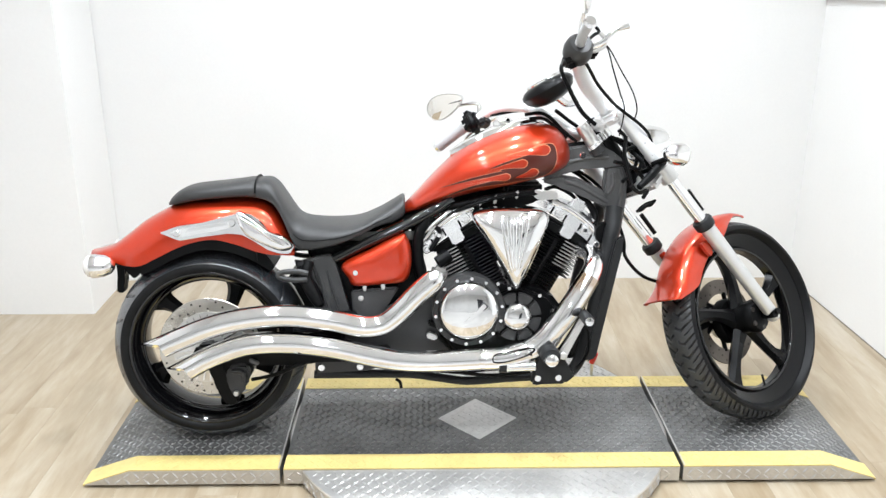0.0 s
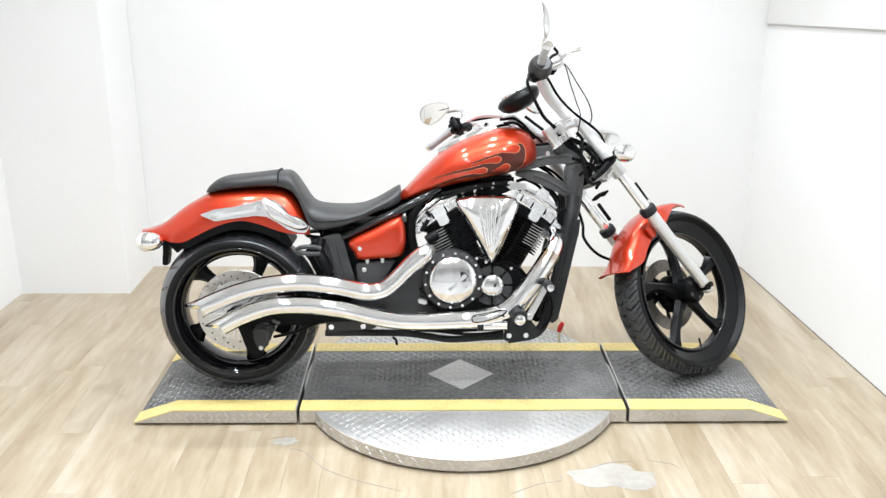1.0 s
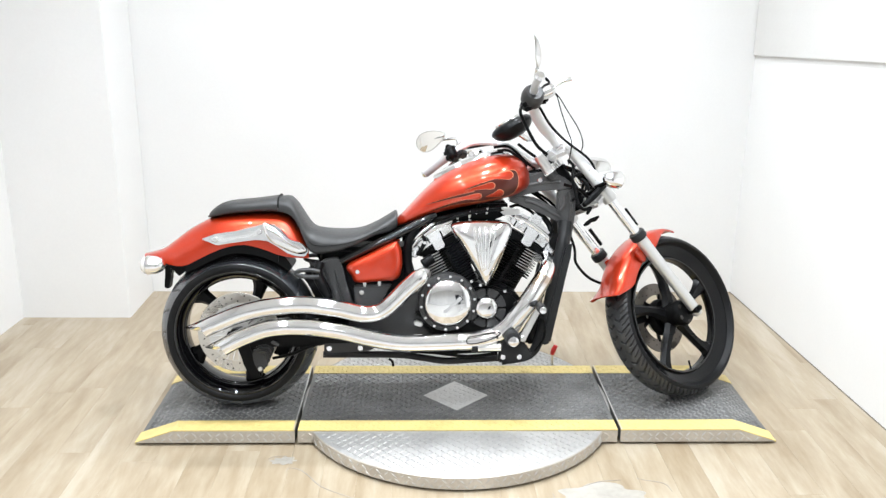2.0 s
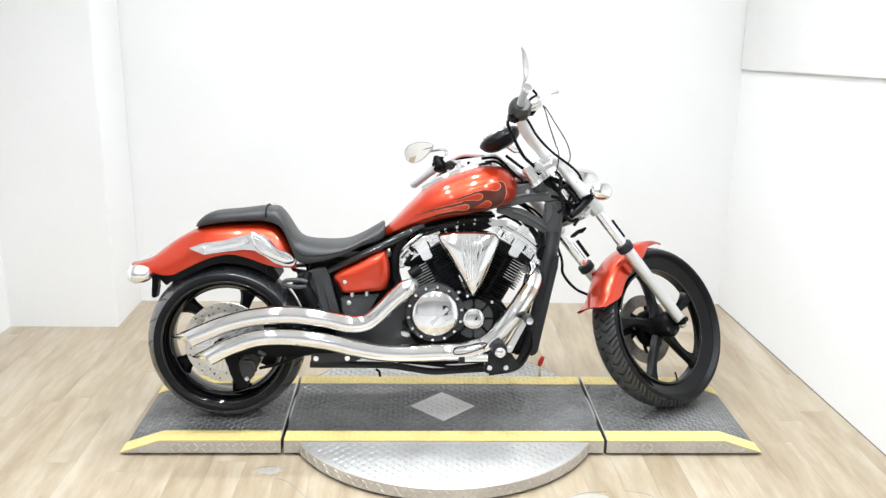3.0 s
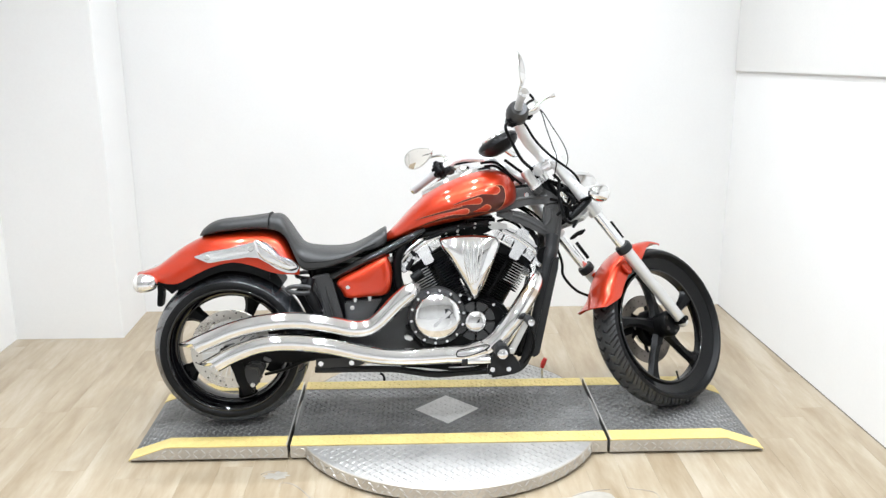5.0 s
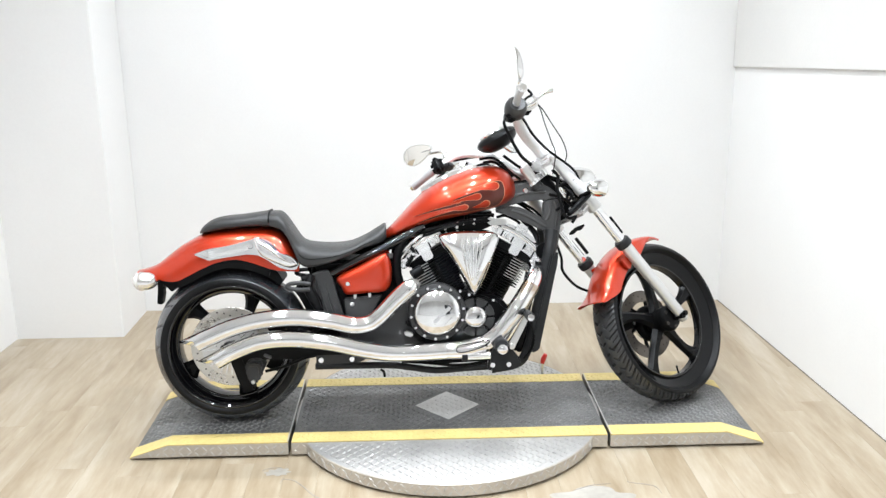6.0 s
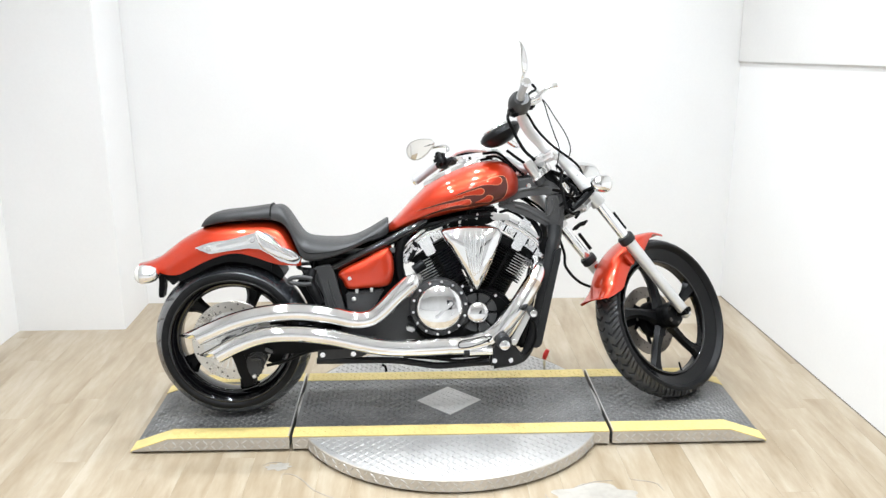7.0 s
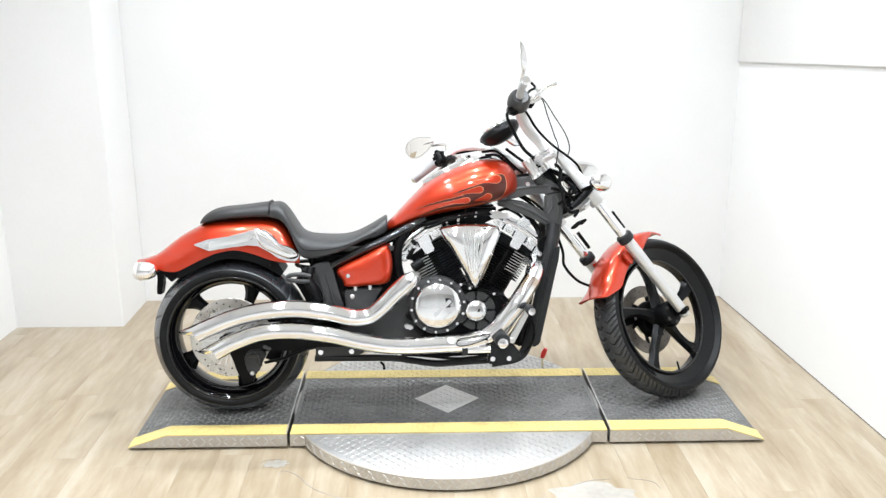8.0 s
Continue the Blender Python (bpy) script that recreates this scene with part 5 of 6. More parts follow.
# rear caliper
caliper = part("rear_caliper", prism([(-0.805, 0.268), (-0.780, 0.285), (-0.742, 0.282), (-0.732, 0.255), (-0.748, 0.215), (-0.762, 0.205), (-0.768, 0.176), (-0.792, 0.174), (-0.802, 0.205), (-0.815, 0.235)], -0.172, -0.088, 0.011), CASTING, bike, "dark rear brake caliper")
part("caliper_rib", tube([(-0.790, -0.178, 0.262), (-0.758, -0.180, 0.258), (-0.752, -0.178, 0.228)], 0.007, 10, 4), CASTING, caliper)
part("caliper_bracket", prism([(-0.90, 0.335), (-0.85, 0.345), (-0.82, 0.29), (-0.80, 0.19), (-0.775, 0.150), (-0.815, 0.140), (-0.845, 0.19), (-0.862, 0.25)], -0.155, -0.088, 0.008), BLACK_SATIN, caliper)
part("hose_clip", block((0.032, 0.010, 0.014), pose(-0.722, -0.172, 0.290, 0, 25), 0.003), ALLOY, caliper)
part("caliper_arm", prism([(-0.86, 0.335), (-0.825, 0.345), (-0.79, 0.25), (-0.80, 0.20), (-0.83, 0.20), (-0.84, 0.25)], -0.150, -0.128, 0.008), BLACK_SATIN, caliper)
part("caliper_pin", bolt(0.009, 0.008), DULL_CHROME, caliper, m=pose(-0.780, -0.178, 0.192))
part("brake_hose", tube([(-0.735, -0.150, 0.225), (-0.66, -0.165, 0.245), (-0.58, -0.16, 0.275), (-0.50, -0.14, 0.30)], 0.006, 8), BLACK_SATIN, caliper)

# foot controls
bracket = part("foot_bracket", prism([(0.128, 0.222), (0.236, 0.222), (0.270, 0.250), (0.222, 0.300), (0.205, 0.345), (0.165, 0.345), (0.150, 0.300), (0.136, 0.27)], -0.262, -0.235, 0.008), GREY_PLASTIC, bike, "charcoal footpeg bracket")
for u in (0.149, 0.212):
    part("bracket_bolt", bolt(0.0115, 0.009), CHROME, bracket, m=pose(u, -0.262, 0.246))
part("foot_peg", lathe([(0.0, -0.318), (0.026, -0.318), (0.029, -0.312), (0.029, -0.262), (0.0, -0.262)], (0.181, 0, 0.326), 28), GREY_PLASTIC, bracket, "rubber footpeg with a bright end")
part("peg_end", lathe([(0.0, -0.334), (0.012, -0.333), (0.019, -0.329), (0.0215, -0.322), (0.0215, -0.316), (0.0, -0.316)], (0.181, 0, 0.320), 26), CHROME, bracket, "rounded chrome peg end")
part("peg_rod", tube([(0.030, -0.262, 0.285), (0.140, -0.262, 0.285)], 0.017, 18), CHROME, bracket, "chrome mounting tube")
part("rod_collar", tube([(0.030, -0.262, 0.285), (0.052, -0.262, 0.285)], 0.020, 18), GREY_PLASTIC, bracket)
part("brake_pedal", prism([(0.205, 0.318), (0.232, 0.312), (0.292, 0.430), (0.276, 0.440)], -0.285, -0.265, 0.005), DULL_CHROME, bracket, "bright alloy brake pedal arm")
part("pedal_pad", lathe([(0.0, -0.345), (0.014, -0.345), (0.017, -0.338), (0.017, -0.270), (0.0, -0.270)], (0.287, 0, 0.442), 20), GREY_PLASTIC, bracket)
part("pedal_end", lathe([(0.0, -0.349), (0.012, -0.347), (0.014, -0.344), (0.0, -0.344)], (0.287, 0, 0.442), 18), CHROME, bracket)
part("pedal_pivot", bolt(0.012, 0.008), DULL_CHROME, bracket, m=pose(0.222, -0.285, 0.322))
part("master_cylinder", tube([(0.262, -0.20, 0.30), (0.285, -0.20, 0.38)], 0.012, 14), BLACK_SATIN, bracket)
part("brake_line", tube([(0.285, -0.19, 0.39), (0.318, -0.185, 0.37), (0.322, -0.185, 0.30), (0.285, -0.18, 0.245)], 0.0042, 8), BLACK_SATIN, bracket)
part("left_foot_peg", block((0.042, 0.11, 0.042), pose(0.181, 0.275, 0.320), 0.012), GREY_PLASTIC, bike)
part("side_stand", tube([(0.13, 0.165, 0.215), (0.02, 0.172, 0.225), (-0.12, 0.175, 0.250)], [0.014, 0.013, 0.012], 12, 4), BLACK_SATIN, bike, "black side stand leg")
part("stand_foot", block((0.06, 0.012, 0.04), pose(-0.125, 0.182, 0.255), 0.004), BLACK_SATIN, bike)

# wiring and hoses round the engine
for pts, r in (([(-0.13, -0.08, 0.745), (-0.06, -0.10, 0.765), (0.04, -0.09, 0.785), (0.16, -0.085, 0.80)], 0.010), ([(-0.10, -0.10, 0.735), (0.0, -0.12, 0.775), (0.10, -0.10, 0.79), (0.22, -0.08, 0.79)], 0.006),
               ([(-0.19, -0.10, 0.71), (-0.14, -0.11, 0.68), (-0.17, -0.12, 0.62)], 0.008), ([(0.30, -0.02, 0.80), (0.365, -0.03, 0.72), (0.352, -0.06, 0.66), (0.372, -0.08, 0.60)], 0.012),
               ([(0.20, -0.05, 0.80), (0.24, -0.04, 0.805), (0.30, -0.03, 0.77), (0.325, -0.04, 0.72)], 0.006)):
    part("hose", tube(pts, r, 10, 6), BLACK_SATIN, bike)
part("airbox", prism([(-0.17, 0.68), (-0.12, 0.745), (0.0, 0.785), (0.15, 0.806), (0.19, 0.800), (0.19, 0.772), (0.16, 0.760), (0.12, 0.745), (0.0, 0.735), (-0.08, 0.70)], -0.07, 0.07, 0.008), BLACK_SATIN, bike)
part("regulator", block((0.05, 0.12, 0.07), pose(0.372, 0.02, 0.62, 0, 8), 0.010), BLACK_SATIN, bike)
for u, w, high in ((-0.012, 0.766, 0.018), (0.036, 0.776, 0.030), (0.062, 0.784, 0.014), (0.104, 0.790, 0.026)):
    part("cable_clip", block((0.009, 0.012, high), pose(u, -0.098, w, 0, 12), 0.003), DULL_CHROME, bike)
part("head_bracket", prism([(0.150, 0.792), (0.168, 0.806), (0.196, 0.800), (0.232, 0.798), (0.236, 0.772), (0.205, 0.776), (0.172, 0.770)], -0.094, -0.080, 0.004), DULL_CHROME, bike, "bright engine head bracket")
part("bracket_lug", block((0.050, 0.020, 0.040), pose(0.298, -0.086, 0.752, 0, 28), 0.008), BRIGHT_METAL, bike)
for pts in ([(-0.20, -0.10, 0.66), (-0.165, -0.12, 0.70), (-0.12, -0.11, 0.735)], [(-0.225, -0.09, 0.62), (-0.19, -0.12, 0.655), (-0.155, -0.115, 0.70)]):
    part("bright_pipe", tube(pts, 0.0075, 10, 6), CHROME, bike)
for lift in (0.0, 0.020):
    part("loom", tube([(0.27 + lift, 0.02, 0.868), (0.34 + lift, 0.02, 0.825), (0.40 + lift, 0.02, 0.770)], 0.0055, 8, 4), BLACK_SATIN, bike)
part("coil_box", block((0.12, 0.09, 0.05), pose(0.13, -0.02, 0.80), 0.01), BLACK_SATIN, bike)
part("horn", lathe([(0.0, -0.012), (0.035, -0.012), (0.038, 0.0), (0.030, 0.012), (0.0, 0.014)], n=28), BLACK_SATIN, bike, m=pose(0.385, -0.105, 0.665))
part("port_clamp", tube([(-0.112, -0.150, 0.612), (-0.150, -0.160, 0.590)], 0.020, 14), BLACK_SATIN, bike)
part("decomp_unit", block((0.05, 0.05, 0.05), pose(-0.145, -0.12, 0.545, 0, 20), 0.010), DULL_CHROME, bike)

# front end, turned with the bars
FORK_FOOT, FORK_TOP = Vector((0.945, 0, 0.347)), Vector((0.376, 0, 1.013))
fork_way = (FORK_TOP - FORK_FOOT).normalized()


def on_fork(s, v=0.0):
    """A point s metres up the fork from the axle."""
    p = FORK_FOOT + fork_way * s
    return (p.x, v + 0.02, p.z - 0.03) if v > 0 else (p.x, v, p.z)


for side in (-1, 1):
    v = side * 0.108
    leg = part("fork_leg", tube([on_fork(-0.030, v), on_fork(-0.020, v), on_fork(0.02, v), on_fork(0.20, v), on_fork(0.390, v)], [0.016, 0.0215, 0.0225, 0.0235, 0.0255], 26, 3), SILVER, bike, "silver painted fork slider", m=TURNED)
    part("fork_collar", tube([on_fork(0.385, v), on_fork(0.390, v), on_fork(0.412, v), on_fork(0.418, v)], [0.030, 0.0335, 0.0335, 0.030], 26, 2), GREY_PLASTIC, leg, "dark dust seal collar", m=TURNED)
    part("fork_tube", tube([on_fork(0.41, v), on_fork(0.885, v)], 0.0205, 26), CHROME, leg, "chrome fork tube", m=TURNED)
    part("fork_cover", tube([on_fork(0.60, v), on_fork(0.605, v), on_fork(0.860, v), on_fork(0.868, v)], [0.0225, 0.025, 0.025, 0.0225], 26, 2), SATIN_BAR, leg, "bright upper fork cover", m=TURNED)
    part("axle_clamp", lathe([(0.0, -0.006), (0.011, -0.006), (0.011, 0.006), (0.0, 0.006)], n=16), BLACK_SATIN, leg, m=TURNED @ pose(*on_fork(0.0, v - 0.026)))
    part("fender_mount", prism([(0.668, 0.585), (0.698, 0.598), (0.728, 0.560), (0.716, 0.545), (0.695, 0.552)], *sorted((side * 0.082, side * 0.094)), 0.004), ORANGE, leg, "orange painted fender bracket", m=TURNED)
    part("fork_guard", tube([(on_fork(0.43, v)[0] + 0.021, v, on_fork(0.43, v)[2] + 0.021), (on_fork(0.515, v)[0] + 0.023, v, on_fork(0.515, v)[2] + 0.023)], 0.0075, 10), BLACK_SATIN, leg, m=TURNED)
part("front_axle", tube([(FRONT_X + 0.012, -0.132, FRONT_R), (FRONT_X + 0.012, 0.132, FRONT_R)], 0.013, 14), BLACK_SATIN, bike, m=TURNED)
front_caliper = part("front_caliper", block((0.130, 0.062, 0.092), pose(0.822, 0.098, 0.352, 0, -12), 0.016, segments=3), BLACK_SATIN, bike, "black front brake caliper", m=TURNED)
part("caliper_bridge", block((0.070, 0.090, 0.040), pose(0.812, 0.085, 0.372, 0, -12), 0.010), BLACK_SATIN, front_caliper, m=TURNED)
for u, w in ((0.788, 0.372), (0.850, 0.345)):
    part("caliper_pin", bolt(0.009, 0.007), DULL_CHROME, front_caliper, m=TURNED @ pose(u, 0.066, w))
stem_top, stem_low = Vector((0.345, 0, 1.010)), Vector((0.500, 0, 0.782))
part("steering_stem", tube([stem_low, stem_top], 0.028, 18), BLACK_SATIN, bike, m=TURNED)
part("steering_head", tube([stem_low + (stem_top - stem_low) * 0.14, stem_low + (stem_top - stem_low) * 0.80], 0.040, 20), BLACK_SATIN, bike)
part("head_ring", tube([stem_low + (stem_top - stem_low) * 0.74, stem_low + (stem_top - stem_low) * 0.84], 0.044, 24), CHROME, bike, "chrome steering head ring")
part("lock_barrel", tube([(0.309, -0.06, 1.002), (0.318, -0.06, 0.990), (0.348, -0.06, 0.948), (0.353, -0.06, 0.941)], [0.018, 0.022, 0.022, 0.019], 24, 2), DULL_CHROME, bike, "bright ignition lock barrel")
part("lock_flange", tube([(0.350, -0.06, 0.945), (0.357, -0.06, 0.936)], 0.027, 24), BRIGHT_METAL, bike)
part("lock_neck", tube([(0.356, -0.06, 0.936), (0.370, -0.06, 0.916)], 0.024, 20), CASTING, bike)
for way in ([(0.136, -0.03, 1.035), (0.188, -0.03, 1.039), (0.223, -0.03, 1.019), (0.257, -0.03, 0.985), (0.303, -0.03, 0.948)], [(0.150, -0.03, 1.022), (0.195, -0.03, 1.022), (0.232, -0.03, 0.996), (0.270, -0.03, 0.960)]):
    part("tank_hose", tube(way, 0.0055, 8, 6), BLACK_SATIN, bike)
part("horn_bracket", tube([(0.498, -0.05, 0.723), (0.512, -0.05, 0.731), (0.528, -0.05, 0.744), (0.542, -0.05, 0.748), (0.560, -0.05, 0.760)], [0.004, 0.009, 0.008, 0.010, 0.004], 12, 6), BLACK_SATIN, bike, "black bracket below the fork clamp")
part("upper_clamp", block((0.105, 0.275, 0.034), pose(0.372, 0, 1.005, 0, -38), 0.014, segments=3), SATIN_BAR, bike, "bright upper fork clamp", m=TURNED)
for side in (-1, 1):
    part("clamp_cap", tube([on_fork(0.855, side * 0.108), on_fork(0.900, side * 0.108)], 0.029, 22), SATIN_BAR, bike, m=TURNED)
    part("clamp_bolt", bolt(0.009, 0.006), DULL_CHROME, bike, m=TURNED @ pose(0.335, side * 0.139, 0.985) if side < 0 else TURNED @ pose(0.335, 0.139, 0.985, 0, 0, 180))
part("lower_clamp", block((0.110, 0.235, 0.036), pose(0.515, 0, 0.805, 0, -38), 0.014, segments=3), SILVER, bike, "silver lower fork clamp", m=TURNED)
for side in (-1, 1):
    part("clamp_sleeve", tube([on_fork(0.590, side * 0.108), on_fork(0.645, side * 0.108)], 0.030, 22), SILVER, bike, m=TURNED)

# front fender
bm = bmesh.new()
rings = []
for i in range(49):
    s = i / 48
    deg = 82 + (169.8 - 82) * s
    crown = 0.358 + 0.014 * s + 0.036 * max(0.0, (s - 0.86) / 0.14) ** 2
    drop = 0.016 + 0.062 * min(1.0, max(0.0, (s - 0.14) / 0.24)) - 0.045 * max(0.0, (s - 0.84) / 0.16) ** 1.5
    half = 0.046 + 0.032 * min(1, s / 0.3)
    ring = []
    for k in range(23):
        q = math.pi * (k / 22 - 0.5)
        r = crown - drop + drop * power(math.cos(q), 2 / 2.7)
        v = half * power(math.sin(q), 2 / 2.7)
        ring.append((FRONT_X + r * math.cos(radians(deg)), v, 0.347 + r * math.sin(radians(deg))))
    rings.append(ring)
rows = [[bm.verts.new(p) for p in ring] for ring in rings]
for a, b in zip(rows, rows[1:]):
    for k in range(22):
        bm.faces.new((a[k], a[k + 1], b[k + 1], b[k]))
bmesh.ops.recalc_face_normals(bm, faces=bm.faces)
bmesh.ops.solidify(bm, geom=bm.faces[:], thickness=0.005)
part("front_fender", bm, ORANGE, bike, "metallic orange front fender", m=TURNED, smooth=60)

# headlight and signals
light = part("headlight", lathe([(0.0, -0.105), (0.022, -0.102), (0.050, -0.085), (0.073, -0.052), (0.084, -0.010), (0.086, 0.035), (0.084, 0.045), (0.0, 0.045)], n=48, axis="x"), CHROME, bike, "chrome bullet headlight", m=TURNED @ pose(0.592, 0, 0.938, 0, 6) @ Matrix.Scale(0.86, 4))
part("headlight_lens", lathe([(0.080, 0.0455), (0.076, 0.058), (0.050, 0.070), (0.0, 0.076)], n=48, axis="x"), LENS, light, m=TURNED @ pose(0.592, 0, 0.938, 0, 6) @ Matrix.Scale(0.86, 4))
part("headlight_bracket", prism([(0.50, 0.80), (0.545, 0.795), (0.62, 0.835), (0.60, 0.850), (0.53, 0.835)], -0.03, 0.03, 0.005), BLACK_SATIN, light, m=TURNED)
turn_signal(0.498, -0.205, 0.848, 1, bike, m=TURNED, stalk=(-0.012, 0.095, -0.006))
turn_signal(0.545, 0.205, 0.850, 1, bike, m=TURNED, stalk=(-0.012, -0.095, -0.006))
part("signal_bracket", tube([(0.395, -0.125, 0.762), (0.450, -0.130, 0.800), (0.518, -0.128, 0.848)], [0.010, 0.014, 0.012], 12, 4), BLACK_SATIN, bike, "black signal bracket", m=TURNED)
part("signal_bar", tube([(0.530, -0.13, 0.842), (0.530, 0.13, 0.842)], 0.014, 12), BLACK_SATIN, bike, m=TURNED)
for way in ([(0.387, -0.07, 0.934), (0.438, -0.07, 0.919), (0.467, -0.07, 0.88), (0.432, -0.07, 0.824), (0.385, -0.07, 0.794)],
            [(0.351, -0.082, 0.854), (0.396, -0.082, 0.847), (0.446, -0.082, 0.826), (0.475, -0.082, 0.79)],
            [(0.38, -0.094, 0.88), (0.432, -0.094, 0.901), (0.464, -0.094, 0.88), (0.442, -0.094, 0.832), (0.396, -0.094, 0.839)],
            [(0.366, -0.106, 0.95), (0.39, -0.106, 0.923), (0.374, -0.106, 0.871), (0.385, -0.106, 0.772)],
            [(0.368, -0.118, 0.768), (0.399, -0.118, 0.747), (0.436, -0.118, 0.755), (0.413, -0.118, 0.731)]):
    part("loom", tube(way, 0.0065, 8, 6), BLACK_SATIN, bike, m=TURNED)
for k, (a, b) in enumerate((((0.43, -0.05, 0.93), (0.50, -0.09, 0.83)), ((0.40, -0.04, 0.95), (0.46, -0.10, 0.83)), ((0.47, -0.03, 0.94), (0.55, -0.06, 0.85)))):
    mid = tuple((p + q) / 2 + (0.02 if i == 0 else -0.02) for i, (p, q) in enumerate(zip(a, b)))
    part("loom", tube([a, mid, b], 0.007, 8), BLACK_SATIN, bike, m=TURNED)
part("front_brake_hose", tube([(0.47, 0.09, 0.80), (0.523, 0.10, 0.652), (0.520, 0.10, 0.585), (0.578, 0.10, 0.522), (0.66, 0.10, 0.492), (0.76, 0.10, 0.46)], 0.0058, 8), BLACK_SATIN, bike, m=TURNED)

# handlebar
for side in (-1, 1):
    part("bar_riser", tube([(0.352, side * 0.055, 1.005), (0.345, side * 0.055, 0.990), (0.330, side * 0.055, 0.978)], [0.022, 0.022, 0.024], 18, 5), SATIN_BAR, bike, "bright handlebar riser", m=TURNED)
RIGHT_BAR = [(0.372, -0.050, 1.008), (0.326, -0.090, 1.036), (0.245, -0.130, 1.062), (0.172, -0.180, 1.079), (0.105, -0.240, 1.092), (0.066, -0.290, 1.108), (0.028, -0.355, 1.121), (0.012, -0.402, 1.131)]
LEFT_BAR = [(0.325, 0.03, 0.980), (0.262, 0.075, 1.035), (0.222, 0.120, 1.082), (0.188, 0.200, 1.114), (0.150, 0.250, 1.113), (0.108, 0.300, 1.089), (0.079, 0.370, 1.064), (0.053, 0.430, 1.041)]
bar = part("handlebar", tube(list(reversed(RIGHT_BAR)) + LEFT_BAR, [0.013, 0.013, 0.015, 0.018, 0.022, 0.0235, 0.023, 0.020] + [0.015] * 8, 22, 6), SATIN_BAR, bike, "bright swept-back handlebar", m=TURNED)
for side, way in ((-1, RIGHT_BAR[-3:]), (1, LEFT_BAR[-3:])):
    a, b, c = (Vector(p) for p in way)
    part("grip", tube([a + (b - a) * 0.35, b, c], [0.0185, 0.0172, 0.0185] if side > 0 else [0.0150, 0.0135, 0.0145], 18, 5), PALE_RUBBER, bar, "pale grey ribbed grip", m=TURNED)
    part("bar_end", tube([c, c + (c - b) * 0.18], [0.0195, 0.014], 18), CHROME, bar, m=TURNED)
    along = (c - a).normalized()
    spin = Matrix.Translation(a) @ along.to_track_quat("Y", "Z").to_matrix().to_4x4()
    part("switch_housing", block((0.072, 0.056, 0.080), spin, 0.020, segments=3) if side > 0 else lathe([(0.0, -0.034), (0.030, -0.034), (0.040, -0.026), (0.042, -0.004), (0.038, 0.018), (0.030, 0.030), (0.0, 0.030)], n=30), BLACK_SATIN if side > 0 else CASTING, bar, "black switch housing" if side > 0 else "charcoal cast throttle housing", m=TURNED if side > 0 else TURNED @ spin)
    part("switch_lid", block((0.050, 0.038, 0.030), spin @ pose(0.018, -0.030, -0.018), 0.008), GREY_PLASTIC, bar, m=TURNED)
    part("switch_button", block((0.014, 0.014, 0.012), spin @ pose(-0.030, 0.0, 0.012), 0.003), RED_PLASTIC if side < 0 else GREY_PLASTIC, bar, m=TURNED)
    fwd = Vector((0.045, -side * 0.02, 0.006))
    if side < 0:
        lever = [(0.085, -0.300, 1.106), (0.106, -0.345, 1.108), (0.114, -0.362, 1.122), (0.134, -0.381, 1.136), (0.159, -0.400, 1.1415)]
    else:
        lever = [a + fwd, a + fwd * 1.9 + Vector((0.01, 0.03, 0.012)), b + Vector((0.085, 0.01, 0.020)), c + Vector((0.105, -0.02, 0.030)), c + Vector((0.115, 0, 0.036))]
    part("control_lever", tube(lever, [0.010, 0.009, 0.007, 0.006, 0.008], 12, 5), CHROME, bar, "chrome hand lever", m=TURNED)
    part("lever_bracket", block((0.056, 0.034, 0.034), spin @ pose(side * 0.035, -0.030, 0.004), 0.009), DULL_CHROME if side > 0 else BLACK_SATIN, bar, m=TURNED)
part("brake_reservoir", block((0.052, 0.060, 0.034), pose(0.110, -0.262, 1.120, 0, 0, 30), 0.010, segments=3), GREY_PLASTIC, bar, "charcoal brake fluid reservoir", m=TURNED)

part("lever_perch", tube([(0.098, -0.30, 1.104), (0.130, -0.30, 1.112), (0.157, -0.30, 1.126), (0.163, -0.30, 1.147), (0.147, -0.30, 1.163)], [0.011, 0.010, 0.008, 0.006, 0.006], 10, 5), DULL_CHROME, bar, "cast lever perch", m=TURNED)
part("cable_stub", tube([(0.095, -0.30, 1.130), (0.121, -0.30, 1.151), (0.145, -0.30, 1.165), (0.129, -0.30, 1.183)], 0.0048, 8, 3), BLACK_SATIN, bar, m=TURNED)
for at, size in (((0.050, -0.275, 1.086), 0.034), ((0.092, -0.270, 1.098), 0.040), ((0.128, -0.272, 1.108), 0.026), ((0.052, -0.272, 1.064), 0.024)):
    part("switch_block", block((size, 0.026, size * 0.62), pose(*at, 0, -24, 10), 0.005), BLACK_SATIN, bar, m=TURNED)
for u, w in ((0.066, 1.084), (0.106, 1.094)):
    part("housing_screw", bolt(0.0045, 0.003), CHROME, bar, m=TURNED @ pose(u, -0.290, w))


